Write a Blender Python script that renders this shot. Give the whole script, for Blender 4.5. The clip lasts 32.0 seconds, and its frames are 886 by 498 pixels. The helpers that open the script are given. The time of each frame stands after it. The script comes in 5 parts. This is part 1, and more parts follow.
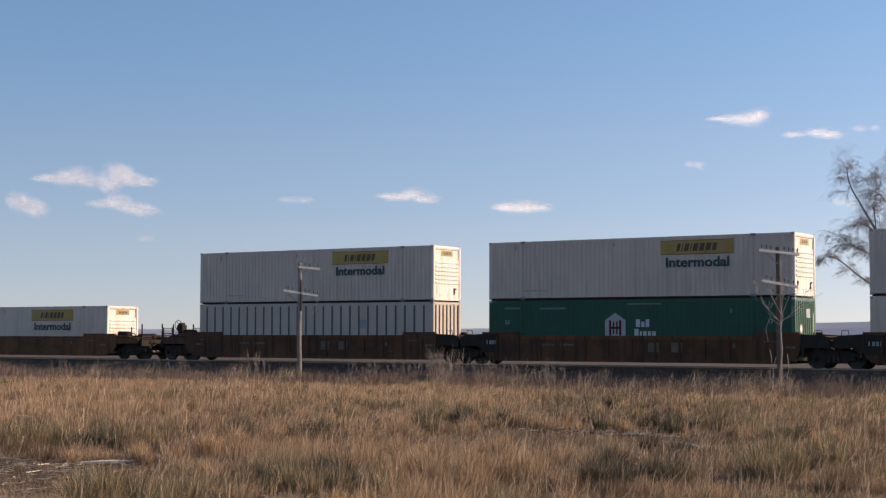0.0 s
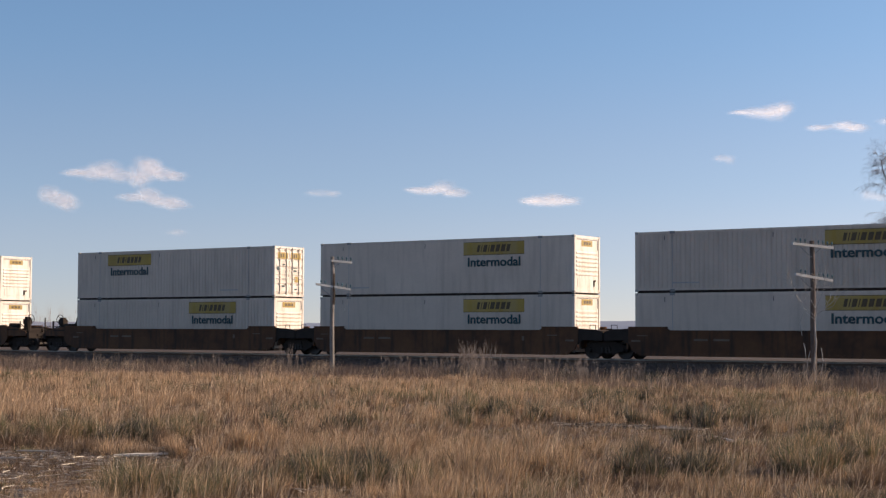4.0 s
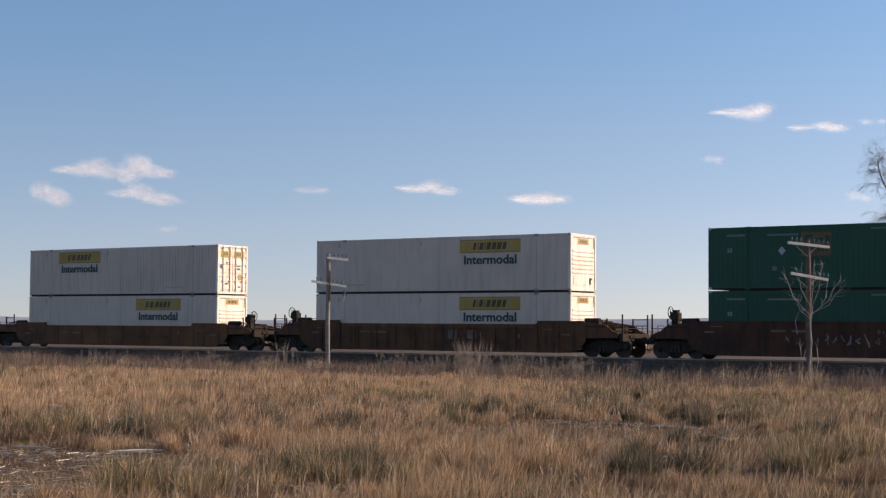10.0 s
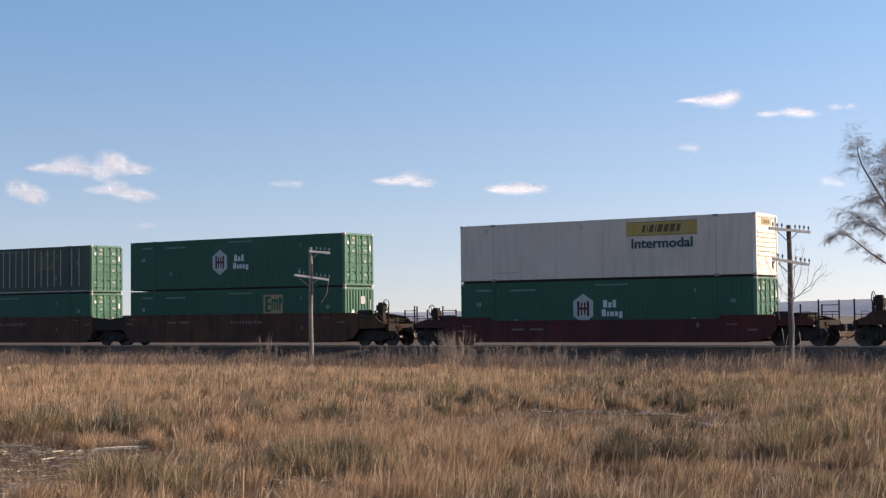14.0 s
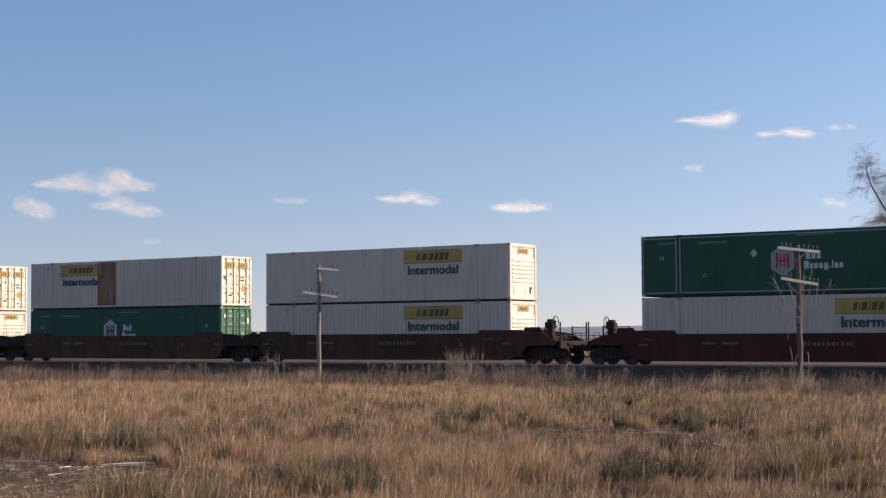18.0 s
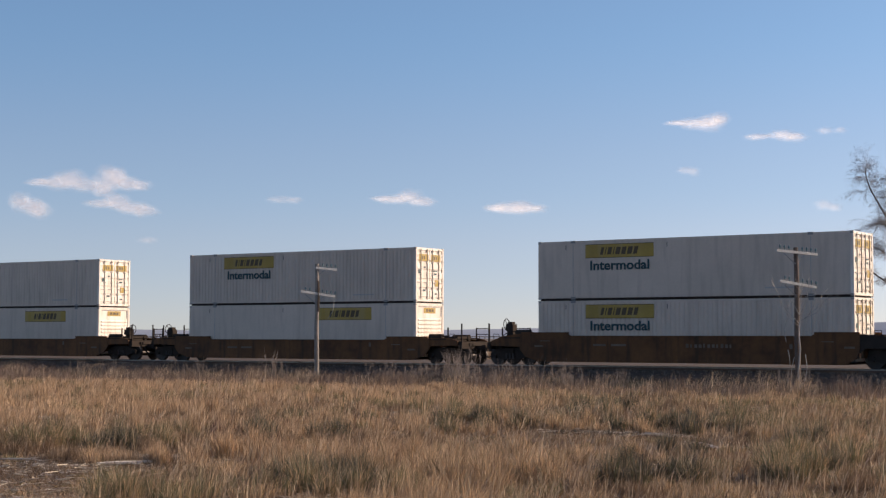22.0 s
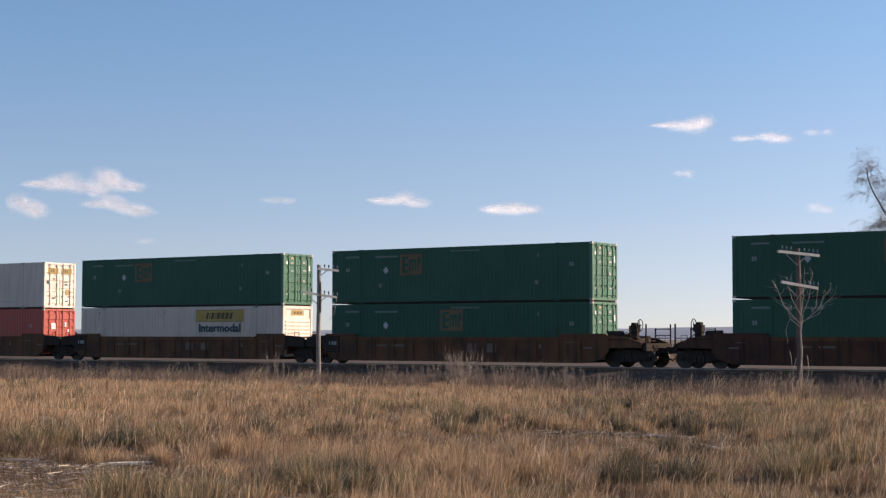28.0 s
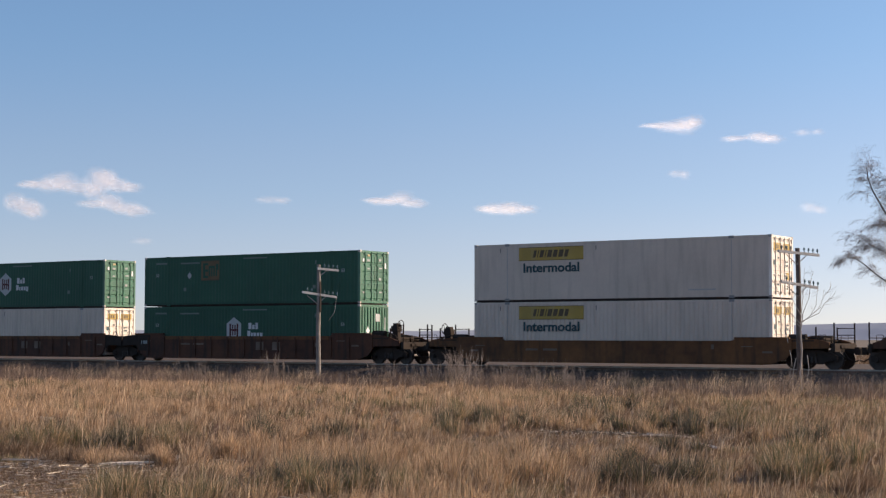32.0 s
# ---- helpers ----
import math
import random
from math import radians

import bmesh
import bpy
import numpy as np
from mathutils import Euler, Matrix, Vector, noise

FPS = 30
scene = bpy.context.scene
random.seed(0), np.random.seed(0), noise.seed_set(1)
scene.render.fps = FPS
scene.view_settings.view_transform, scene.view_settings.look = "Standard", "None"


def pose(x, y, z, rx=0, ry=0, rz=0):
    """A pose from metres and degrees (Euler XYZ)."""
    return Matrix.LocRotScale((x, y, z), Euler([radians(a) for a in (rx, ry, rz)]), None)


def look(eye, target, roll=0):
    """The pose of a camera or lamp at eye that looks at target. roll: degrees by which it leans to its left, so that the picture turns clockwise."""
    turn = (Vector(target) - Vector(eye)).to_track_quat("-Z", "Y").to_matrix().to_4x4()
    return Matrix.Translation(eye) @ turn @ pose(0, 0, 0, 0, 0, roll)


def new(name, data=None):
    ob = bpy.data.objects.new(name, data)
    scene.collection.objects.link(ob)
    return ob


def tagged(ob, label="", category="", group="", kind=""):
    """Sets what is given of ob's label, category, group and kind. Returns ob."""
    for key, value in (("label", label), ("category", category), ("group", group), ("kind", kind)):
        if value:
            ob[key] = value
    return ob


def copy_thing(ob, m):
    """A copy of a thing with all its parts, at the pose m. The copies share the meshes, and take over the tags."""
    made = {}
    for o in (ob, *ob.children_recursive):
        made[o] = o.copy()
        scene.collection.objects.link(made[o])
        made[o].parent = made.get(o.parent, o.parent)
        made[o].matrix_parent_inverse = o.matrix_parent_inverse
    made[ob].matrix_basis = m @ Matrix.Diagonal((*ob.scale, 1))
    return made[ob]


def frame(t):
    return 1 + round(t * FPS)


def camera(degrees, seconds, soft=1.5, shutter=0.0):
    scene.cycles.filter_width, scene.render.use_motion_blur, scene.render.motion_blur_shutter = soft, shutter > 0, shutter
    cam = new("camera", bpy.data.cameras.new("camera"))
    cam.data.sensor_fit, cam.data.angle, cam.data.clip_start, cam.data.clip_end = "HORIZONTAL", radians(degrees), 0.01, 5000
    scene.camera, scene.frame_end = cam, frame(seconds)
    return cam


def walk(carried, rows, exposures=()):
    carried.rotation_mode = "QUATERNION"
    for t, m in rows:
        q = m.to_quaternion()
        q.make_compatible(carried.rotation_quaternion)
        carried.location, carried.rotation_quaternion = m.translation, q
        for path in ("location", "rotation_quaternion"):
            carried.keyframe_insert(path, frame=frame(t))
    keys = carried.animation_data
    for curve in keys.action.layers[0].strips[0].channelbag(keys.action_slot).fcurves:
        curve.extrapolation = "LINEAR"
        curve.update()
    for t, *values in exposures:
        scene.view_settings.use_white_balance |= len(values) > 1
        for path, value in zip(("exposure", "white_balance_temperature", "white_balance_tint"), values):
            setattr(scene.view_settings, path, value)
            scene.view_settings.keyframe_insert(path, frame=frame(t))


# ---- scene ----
# The place: X runs along the railway (the train rolls towards -X), Y away from the camera, Z up.
EYE = 1.75            # the camera's height over the field
RAIL = 0.37           # top of the rail
TRACK_Y = 68.41       # middle of the track
EXPOSURE = 0.41
SUN_AZ, SUN_EL = 40.0, 22.0   # degrees from +Y towards +X, and over the horizon


def aim(az, pitch, roll):
    """The standing camera turned to az degrees from +Y towards +X."""
    return pose(0, 0, EYE, 90 + pitch, 0, -az) @ pose(0, 0, 0, 0, 0, roll)


cam = camera(31.76, 32.0, soft=1.33)
walk(cam, [
    (0, aim(-33.423, 3.229, 0.140)), (0.5, aim(-33.526, 3.258, 0.120)), (1, aim(-33.678, 3.231, 0.151)), (1.5, aim(-33.856, 3.168, 0.206)),
    (2, aim(-34.025, 3.098, 0.075)), (2.5, aim(-34.217, 3.061, 0.105)), (3, aim(-34.393, 3.039, 0.338)), (3.5, aim(-34.525, 3.011, 0.334)),
    (5.5, aim(-34.644, 2.908, -0.358)), (6, aim(-34.595, 2.887, -0.419)), (6.5, aim(-34.550, 2.865, -0.238)), (7, aim(-34.476, 2.829, -0.098)),
    (7.5, aim(-34.418, 2.809, -0.025)), (8, aim(-34.403, 2.794, 0.233)), (8.5, aim(-34.383, 2.829, 0.446)), (9, aim(-34.413, 2.841, 0.442)),
    (9.5, aim(-34.452, 2.868, 0.504)), (10, aim(-34.472, 2.905, 0.409)), (10.5, aim(-34.469, 2.955, 0.127)), (11, aim(-34.266, 2.978, -0.820)),
    (11.5, aim(-33.982, 2.798, -0.934)), (12, aim(-33.840, 2.594, -0.892)), (12.5, aim(-33.794, 2.497, -0.668)), (13, aim(-33.822, 2.495, -0.744)),
    (13.5, aim(-33.815, 2.508, -0.759)), (14, aim(-33.811, 2.586, -0.596)), (14.5, aim(-33.807, 2.636, -0.316)), (16.5, aim(-34.068, 3.116, -0.115)),
    (17, aim(-34.108, 3.188, -0.230)), (17.5, aim(-34.099, 3.230, -0.260)), (18, aim(-34.111, 3.241, -0.284)), (18.5, aim(-34.111, 3.257, -0.337)),
    (19, aim(-34.151, 3.287, -0.266)), (19.5, aim(-34.133, 3.275, -0.142)), (20, aim(-34.108, 3.268, -0.157)), (20.5, aim(-34.116, 3.236, -0.147)),
    (21, aim(-34.100, 3.231, -0.103)), (21.5, aim(-34.071, 3.245, -0.011)), (22, aim(-34.056, 3.252, 0.100)), (22.5, aim(-34.054, 3.250, 0.064)),
    (23, aim(-34.087, 3.226, 0.072)), (23.5, aim(-34.105, 3.238, -0.009)), (24, aim(-34.099, 3.246, -0.126)), (24.5, aim(-34.129, 3.231, -0.103)),
    (25, aim(-34.130, 3.213, -0.116)), (25.5, aim(-34.162, 3.217, -0.097)), (27.5, aim(-34.138, 3.288, 0.143)), (28, aim(-34.122, 3.288, 0.121)),
    (28.5, aim(-34.133, 3.288, 0.180)), (29, aim(-34.124, 3.298, 0.164)), (29.5, aim(-34.122, 3.303, 0.164)), (30, aim(-34.084, 3.302, 0.267)),
    (30.5, aim(-34.078, 3.284, 0.237)), (31, aim(-34.070, 3.266, 0.173)), (31.5, aim(-34.088, 3.259, 0.068)), (32, aim(-34.118, 3.278, 0.094)),
], exposures=[(0, EXPOSURE, 6660, 16), (10, EXPOSURE, 6660, 16), (11, EXPOSURE + 0.06, 6660, 16), (11.5, EXPOSURE + 0.10, 6660, 16), (12, EXPOSURE + 0.18, 6660, 16), (13, EXPOSURE + 0.28, 6660, 16), (14, EXPOSURE + 0.23, 6660, 16), (15, EXPOSURE + 0.15, 6660, 16), (16.5, EXPOSURE + 0.10, 6660, 16), (18, EXPOSURE + 0.06, 6660, 16), (20, EXPOSURE, 6660, 16), (22.5, EXPOSURE, 6660, 16), (25, EXPOSURE + 0.07, 6660, 16), (28, EXPOSURE + 0.12, 6660, 16), (31, EXPOSURE + 0.18, 6660, 16), (32, EXPOSURE + 0.12, 6660, 16)])

# ---- world and sun ----
world = bpy.data.worlds.new("sky")
scene.world = world
world.use_nodes = True
wn = world.node_tree
sky = wn.nodes.new("ShaderNodeTexSky")
sky.sky_type = 'NISHITA'
sky.sun_disc = False
sky.sun_elevation, sky.sun_rotation = radians(SUN_EL), radians(SUN_AZ)
sky.air_density, sky.dust_density, sky.ozone_density = 0.75, 0.75, 1.9
wn.nodes["Background"].inputs["Strength"].default_value = 0.105
lift = wn.nodes.new("ShaderNodeVectorMath")      # clear air down to the horizon
lift.operation = 'MULTIPLY_ADD'
lift.inputs[1].default_value, lift.inputs[2].default_value = (1, 1, 0.88), (0, 0, 0.045)
way = wn.nodes.new("ShaderNodeTexCoord").outputs["Generated"]
wn.links.new(way, lift.inputs[0])
wn.links.new(lift.outputs[0], sky.inputs["Vector"])
height = wn.nodes.new("ShaderNodeSeparateXYZ")
wn.links.new(way, height.inputs[0])
tone = wn.nodes.new("ShaderNodeValToRGB")        # milky at the horizon, a cleaner blue some way above it
tone.color_ramp.interpolation = 'EASE'
TONES = ((0.0, (1.16, 0.98, 0.93)), (0.05, (1.08, 0.97, 0.945)), (0.10, (0.99, 0.97, 0.96)), (0.20, (0.86, 1.0, 1.03)), (0.55, (1.0, 1.0, 1.0)))
for k, (at, rgb) in enumerate(TONES):
    stop = tone.color_ramp.elements[k] if k < 2 else tone.color_ramp.elements.new(at)
    stop.position, stop.color = at, (*(v / 1.5 for v in rgb), 1)
wn.links.new(height.outputs["Z"], tone.inputs[0])
full = wn.nodes.new("ShaderNodeVectorMath")
full.operation = 'SCALE'
full.inputs["Scale"].default_value = 1.5
wn.links.new(tone.outputs["Color"], full.inputs[0])
tint = wn.nodes.new("ShaderNodeVectorMath")
tint.operation = 'MULTIPLY'
wn.links.new(sky.outputs["Color"], tint.inputs[0])
wn.links.new(full.outputs[0], tint.inputs[1])
wn.links.new(tint.outputs[0], wn.nodes["Background"].inputs["Color"])
sun_data = bpy.data.lights.new("sun", 'SUN')
sun_data.energy, sun_data.angle, sun_data.color = 5.0, radians(0.6), (1.0, 0.835, 0.64)
sun = new("sun", sun_data)
TO_SUN = Vector((math.sin(radians(SUN_AZ)) * math.cos(radians(SUN_EL)), math.cos(radians(SUN_AZ)) * math.cos(radians(SUN_EL)), math.sin(radians(SUN_EL))))
sun.matrix_world = look(Vector((0, 0, 60)) + TO_SUN * 50, (0, 0, 60))


# ---- materials ----
def material(name, c1, c2=None, rough=0.6, metal=0.0, scale=1.5, fine=12.0, bump=0.1, spread=0.0, streaks=0.0, dirt=None, dirt_amount=0.0, island=False, translucent=0.0, gloss=0.5):
    """Two tones mixed by a coarse and a fine noise, with optional rain streaks, dirt patches and a per-object or per-piece spread."""
    m = bpy.data.materials.new(name)
    m.use_nodes = True
    nt = m.node_tree
    n, l = nt.nodes, nt.links
    bsdf = n["Principled BSDF"]
    bsdf.inputs["Roughness"].default_value = rough
    bsdf.inputs["Metallic"].default_value = metal
    bsdf.inputs["Specular IOR Level"].default_value = gloss
    c2 = c2 or tuple(v * 0.8 for v in c1)
    tc = n.new("ShaderNodeTexCoord")
    big = n.new("ShaderNodeTexNoise")
    big.inputs["Scale"].default_value, big.inputs["Detail"].default_value = scale, 5
    small = n.new("ShaderNodeTexNoise")
    small.inputs["Scale"].default_value, small.inputs["Detail"].default_value = fine, 4
    l.new(tc.outputs["Object"], big.inputs["Vector"])
    l.new(tc.outputs["Object"], small.inputs["Vector"])
    add = n.new("ShaderNodeMath")
    add.operation = 'MULTIPLY_ADD'
    add.inputs[1].default_value = 0.35
    l.new(small.outputs["Fac"], add.inputs[0])
    l.new(big.outputs["Fac"], add.inputs[2])
    ramp = n.new("ShaderNodeMapRange")
    ramp.inputs["From Min"].default_value, ramp.inputs["From Max"].default_value = 0.45, 0.9
    l.new(add.outputs[0], ramp.inputs["Value"])
    mix = n.new("ShaderNodeMix")
    mix.data_type = 'RGBA'
    mix.inputs["A"].default_value, mix.inputs["B"].default_value = (*c1, 1), (*c2, 1)
    l.new(ramp.outputs[0], mix.inputs["Factor"])
    colour = mix.outputs["Result"]
    if dirt:
        stretch = n.new("ShaderNodeMapping")
        stretch.inputs["Scale"].default_value = (1.0, 1.0, 0.12 if streaks else 1.0)
        l.new(tc.outputs["Object"], stretch.inputs["Vector"])
        patch = n.new("ShaderNodeTexNoise")
        patch.inputs["Scale"].default_value, patch.inputs["Detail"].default_value = (streaks or 0.8), 6
        l.new(stretch.outputs[0], patch.inputs["Vector"])
        cut = n.new("ShaderNodeMapRange")
        cut.inputs["From Min"].default_value, cut.inputs["From Max"].default_value = 0.48, 0.78
        cut.inputs["To Max"].default_value = dirt_amount
        l.new(patch.outputs["Fac"], cut.inputs["Value"])
        stain = n.new("ShaderNodeMix")
        stain.data_type = 'RGBA'
        stain.inputs["B"].default_value = (*dirt, 1)
        l.new(cut.outputs[0], stain.inputs["Factor"])
        l.new(colour, stain.inputs["A"])
        colour = stain.outputs["Result"]
    if spread:
        hsv = n.new("ShaderNodeHueSaturation")
        if island:
            src = n.new("ShaderNodeNewGeometry").outputs["Random Per Island"]
        else:
            src = n.new("ShaderNodeObjectInfo").outputs["Random"]
        val = n.new("ShaderNodeMapRange")
        val.inputs["To Min"].default_value, val.inputs["To Max"].default_value = 1 - spread, 1 + spread
        l.new(src, val.inputs["Value"])
        l.new(val.outputs[0], hsv.inputs["Value"])
        l.new(colour, hsv.inputs["Color"])
        colour = hsv.outputs["Color"]
    l.new(colour, bsdf.inputs["Base Color"])
    if bump:
        b = n.new("ShaderNodeBump")
        b.inputs["Strength"].default_value, b.inputs["Distance"].default_value = bump, 0.02
        l.new(small.outputs["Fac"], b.inputs["Height"])
        l.new(b.outputs[0], bsdf.inputs["Normal"])
    if translucent:
        tr = n.new("ShaderNodeBsdfTranslucent")
        l.new(colour, tr.inputs["Color"])
        ms = n.new("ShaderNodeMixShader")
        ms.inputs[0].default_value = translucent
        l.new(bsdf.outputs[0], ms.inputs[1])
        l.new(tr.outputs[0], ms.inputs[2])
        l.new(ms.outputs[0], n["Material Output"].inputs["Surface"])
    return m


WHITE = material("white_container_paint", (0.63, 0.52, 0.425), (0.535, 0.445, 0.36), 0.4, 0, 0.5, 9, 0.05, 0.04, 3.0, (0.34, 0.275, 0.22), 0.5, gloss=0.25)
# brighter copy of the white for the sunward ends, sunlight put into the colour
WHITE_SUNLIT_END = material("white_sunlit_end_paint", (0.84, 0.785, 0.71), (0.70, 0.62, 0.53), 0.4, 0, 0.8, 11, 0.08, 0.04, 5.0, (0.47, 0.25, 0.15), 0.62, gloss=0.3)
GREY_WHITE = material("weathered_white_paint", (0.56, 0.465, 0.385), (0.47, 0.395, 0.32), 0.5, 0, 0.5, 9, 0.05, 0.05, 3.0, (0.36, 0.31, 0.265), 0.4, gloss=0.25)
GROOVE = material("dark_panel_joint", (0.10, 0.10, 0.11), None, 0.7)
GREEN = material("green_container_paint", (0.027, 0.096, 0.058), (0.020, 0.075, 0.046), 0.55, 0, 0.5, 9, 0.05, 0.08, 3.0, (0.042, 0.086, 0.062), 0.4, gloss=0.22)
# the green's brighter copy for sunward ends, direct sun painted in
GREEN_SUNLIT_END = material("green_sunlit_end_paint", (0.018, 0.135, 0.072), (0.014, 0.10, 0.056), 0.33, 0, 0.8, 12, 0.06, 0.08, 3.0, (0.08, 0.14, 0.09), 0.4)
RED = material("red_container_paint", (0.42, 0.045, 0.025), (0.36, 0.035, 0.02), 0.45, 0, 0.5, 9, 0.05, 0.05, 3.0, (0.25, 0.06, 0.04), 0.35)
YELLOW = material("yellow_label", (0.47, 0.315, 0.065), (0.34, 0.23, 0.06), 0.55, 0, 0.9, 14, 0.03, 0.05, 2.2, (0.36, 0.30, 0.20), 0.55, gloss=0.25)
TEAL_INK = material("dark_teal_ink", (0.012, 0.055, 0.065), None, 0.6)
BROWN_INK = material("dark_brown_ink", (0.095, 0.06, 0.025), None, 0.6)
WHITE_INK = material("white_decal", (0.72, 0.74, 0.73), None, 0.5)
FADED = material("faded_emblem_paint", (0.19, 0.14, 0.105), (0.11, 0.08, 0.06), 0.7, gloss=0.2)
DULL_TAN = material("dulled_tan_decal", (0.185, 0.125, 0.065), (0.13, 0.09, 0.05), 0.7, gloss=0.2)
EMBLEM_TAN = material("tan_emblem_paint", (0.34, 0.255, 0.125), (0.26, 0.20, 0.10), 0.65, gloss=0.2)
CHARCOAL_GREEN = material("charcoal_green_paint", (0.085, 0.106, 0.080), (0.062, 0.079, 0.060), 0.6, 0, 0.5, 9, 0.05, 0.05, 3.0, (0.095, 0.088, 0.066), 0.45, gloss=0.12)
SIZE_INK = material("dulled_white_stencil", (0.27, 0.32, 0.29), None, 0.6)
SCRAWL = material("pale_sprayed_paint", (0.34, 0.30, 0.265), (0.20, 0.17, 0.15), 0.7)
POST_GREY = material("grey_steel_post", (0.40, 0.40, 0.34), (0.30, 0.30, 0.26), 0.6, gloss=0.2)
CASTING_GREY = material("dull_grey_casting", (0.24, 0.235, 0.23), None, 0.6)
PALE_LINE = material("pale_grey_seam", (0.43, 0.41, 0.385), None, 0.6)
STENCIL_GREY = material("worn_stencil_paint", (0.12, 0.17, 0.145), None, 0.6)
BUSH = material("dark_evergreen_scrub", (0.055, 0.052, 0.040), (0.035, 0.034, 0.028), 0.9, 0, 1, 6, 0.0, 0.4, island=True)
BADGE = material("greyed_badge_paint", (0.42, 0.43, 0.42), (0.33, 0.34, 0.33), 0.5)
NAME_INK = material("worn_white_decal", (0.55, 0.57, 0.56), None, 0.5)
GREY_INK = material("faded_grey_decal", (0.30, 0.33, 0.32), None, 0.6)
TAN_INK = material("tan_decal", (0.50, 0.38, 0.18), None, 0.6)
RED_INK = material("red_decal", (0.45, 0.04, 0.04), None, 0.6)
STEEL = material("galvanised_steel", (0.38, 0.37, 0.35), (0.26, 0.22, 0.19), 0.45, 0.6, 2, 20, 0.1)
DARK_STEEL = material("grimy_black_steel", (0.036, 0.030, 0.026), (0.054, 0.041, 0.034), 0.9, 0.0, 2, 18, 0.2, gloss=0.05)
WHEEL_STEEL = material("worn_wheel_steel", (0.028, 0.023, 0.02), (0.055, 0.042, 0.035), 0.55, 0.4, 3, 18, 0.15)
CAR_YELLOW = material("weathered_yellow_car_paint", (0.20, 0.083, 0.029), (0.088, 0.039, 0.018), 0.65, 0, 0.6, 5, 0.12, 0.08, 3.5, (0.05, 0.03, 0.018), 1.0, gloss=0.2)
CAR_BROWN = material("rusty_brown_car_paint", (0.118, 0.048, 0.025), (0.058, 0.026, 0.017), 0.7, 0, 0.6, 5, 0.15, 0.08, 3.5, (0.03, 0.021, 0.017), 1.0, gloss=0.2)
CAR_MAROON = material("maroon_car_paint", (0.11, 0.023, 0.020), (0.060, 0.017, 0.015), 0.65, 0, 0.5, 5, 0.12, 0.06, 3.5, (0.035, 0.020, 0.018), 0.9, gloss=0.2)
CAR_DARK = material("grimy_dark_car_paint", (0.158, 0.070, 0.031), (0.080, 0.038, 0.021), 0.7, 0, 0.6, 5, 0.15, 0.08, 3.5, (0.036, 0.026, 0.020), 1.0, gloss=0.2)
RUST = material("rusted_panel", (0.25, 0.085, 0.035), (0.33, 0.21, 0.15), 0.8, 0, 1.2, 9, 0.15, 0.0, 6.0, (0.10, 0.045, 0.025), 0.9)
RAIL_STEEL = material("rusty_rail_steel", (0.16, 0.09, 0.055), (0.10, 0.06, 0.045), 0.6, 0.3, 3, 20, 0.1)
RAIL_HEAD = material("polished_rail_head", (0.36, 0.32, 0.28), (0.28, 0.25, 0.22), 0.5, 0.5, 3, 20, 0.05)
TIE_WOOD = material("creosoted_tie_wood", (0.07, 0.05, 0.04), (0.11, 0.085, 0.07), 0.85, 0, 2, 16, 0.3)
BALLAST = material("grey_ballast_stone", (0.122, 0.092, 0.072), (0.075, 0.057, 0.046), 0.9, 0, 3.0, 16, 1.0, gloss=0.1)
STONE = material("ballast_stones", (0.19, 0.148, 0.118), (0.105, 0.083, 0.067), 0.9, 0, 4, 20, 0.4, 0.5, island=True, gloss=0.1)
GRAVEL = material("pale_road_gravel", (0.098, 0.072, 0.056), (0.070, 0.052, 0.042), 0.95, 0, 0.7, 9, 0.5, gloss=0.15)
SOIL = material("dry_field_soil", (0.12, 0.082, 0.05), (0.072, 0.05, 0.034), 0.95, 0, 0.5, 5, 0.8, 0, 0, (0.16, 0.118, 0.078), 0.6)
STRAW = material("dry_straw_grass", (0.56, 0.378, 0.224), (0.34, 0.226, 0.136), 0.6, 0, 0.22, 1.6, 0.0, 0.6, island=True, translucent=0.30)
BROWN_GRASS = material("brown_dead_grass", (0.25, 0.158, 0.094), (0.142, 0.094, 0.058), 0.65, 0, 0.25, 1.6, 0.0, 0.5, island=True, translucent=0.28)
OLIVE_GRASS = material("olive_rush_grass", (0.15, 0.14, 0.062), (0.085, 0.086, 0.042), 0.6, 0, 0.4, 2, 0.0, 0.35, island=True, translucent=0.28)
RED_STEMS = material("reddish_dead_stems", (0.17, 0.09, 0.065), (0.12, 0.065, 0.05), 0.7, 0, 0.5, 2, 0.0, 0.3, island=True, translucent=0.15)
PALE_STALKS = material("pale_straw_stalks", (0.60, 0.45, 0.30), (0.45, 0.33, 0.22), 0.6, 0, 0.4, 2, 0.0, 0.35, island=True, translucent=0.25)
DARK_GRASS = material("dark_dead_rushes", (0.10, 0.085, 0.055), (0.06, 0.052, 0.04), 0.7, 0, 0.5, 2, 0.0, 0.4, island=True, translucent=0.12)
WEEDS = material("grey_brown_dead_weeds", (0.21, 0.145, 0.108), (0.12, 0.084, 0.066), 0.7, 0, 0.4, 2, 0.0, 0.4, island=True, translucent=0.2)
STALKS = material("grey_dead_stalks", (0.17, 0.132, 0.115), (0.12, 0.095, 0.085), 0.8, 0, 1, 8, 0.0)
LITTER = material("bleached_straw_litter", (0.66, 0.57, 0.46), (0.42, 0.35, 0.27), 0.75, 0, 1.0, 6, 0.0, 0.4, island=True)
POLE_WOOD = material("weathered_pole_wood", (0.16, 0.125, 0.105), (0.085, 0.066, 0.056), 0.9, 0, 3, 22, 0.4, gloss=0.2)
GREY_POLE_WOOD = material("silvered_pole_wood", (0.30, 0.265, 0.235), (0.17, 0.15, 0.13), 0.9, 0, 3, 22, 0.4, gloss=0.2)
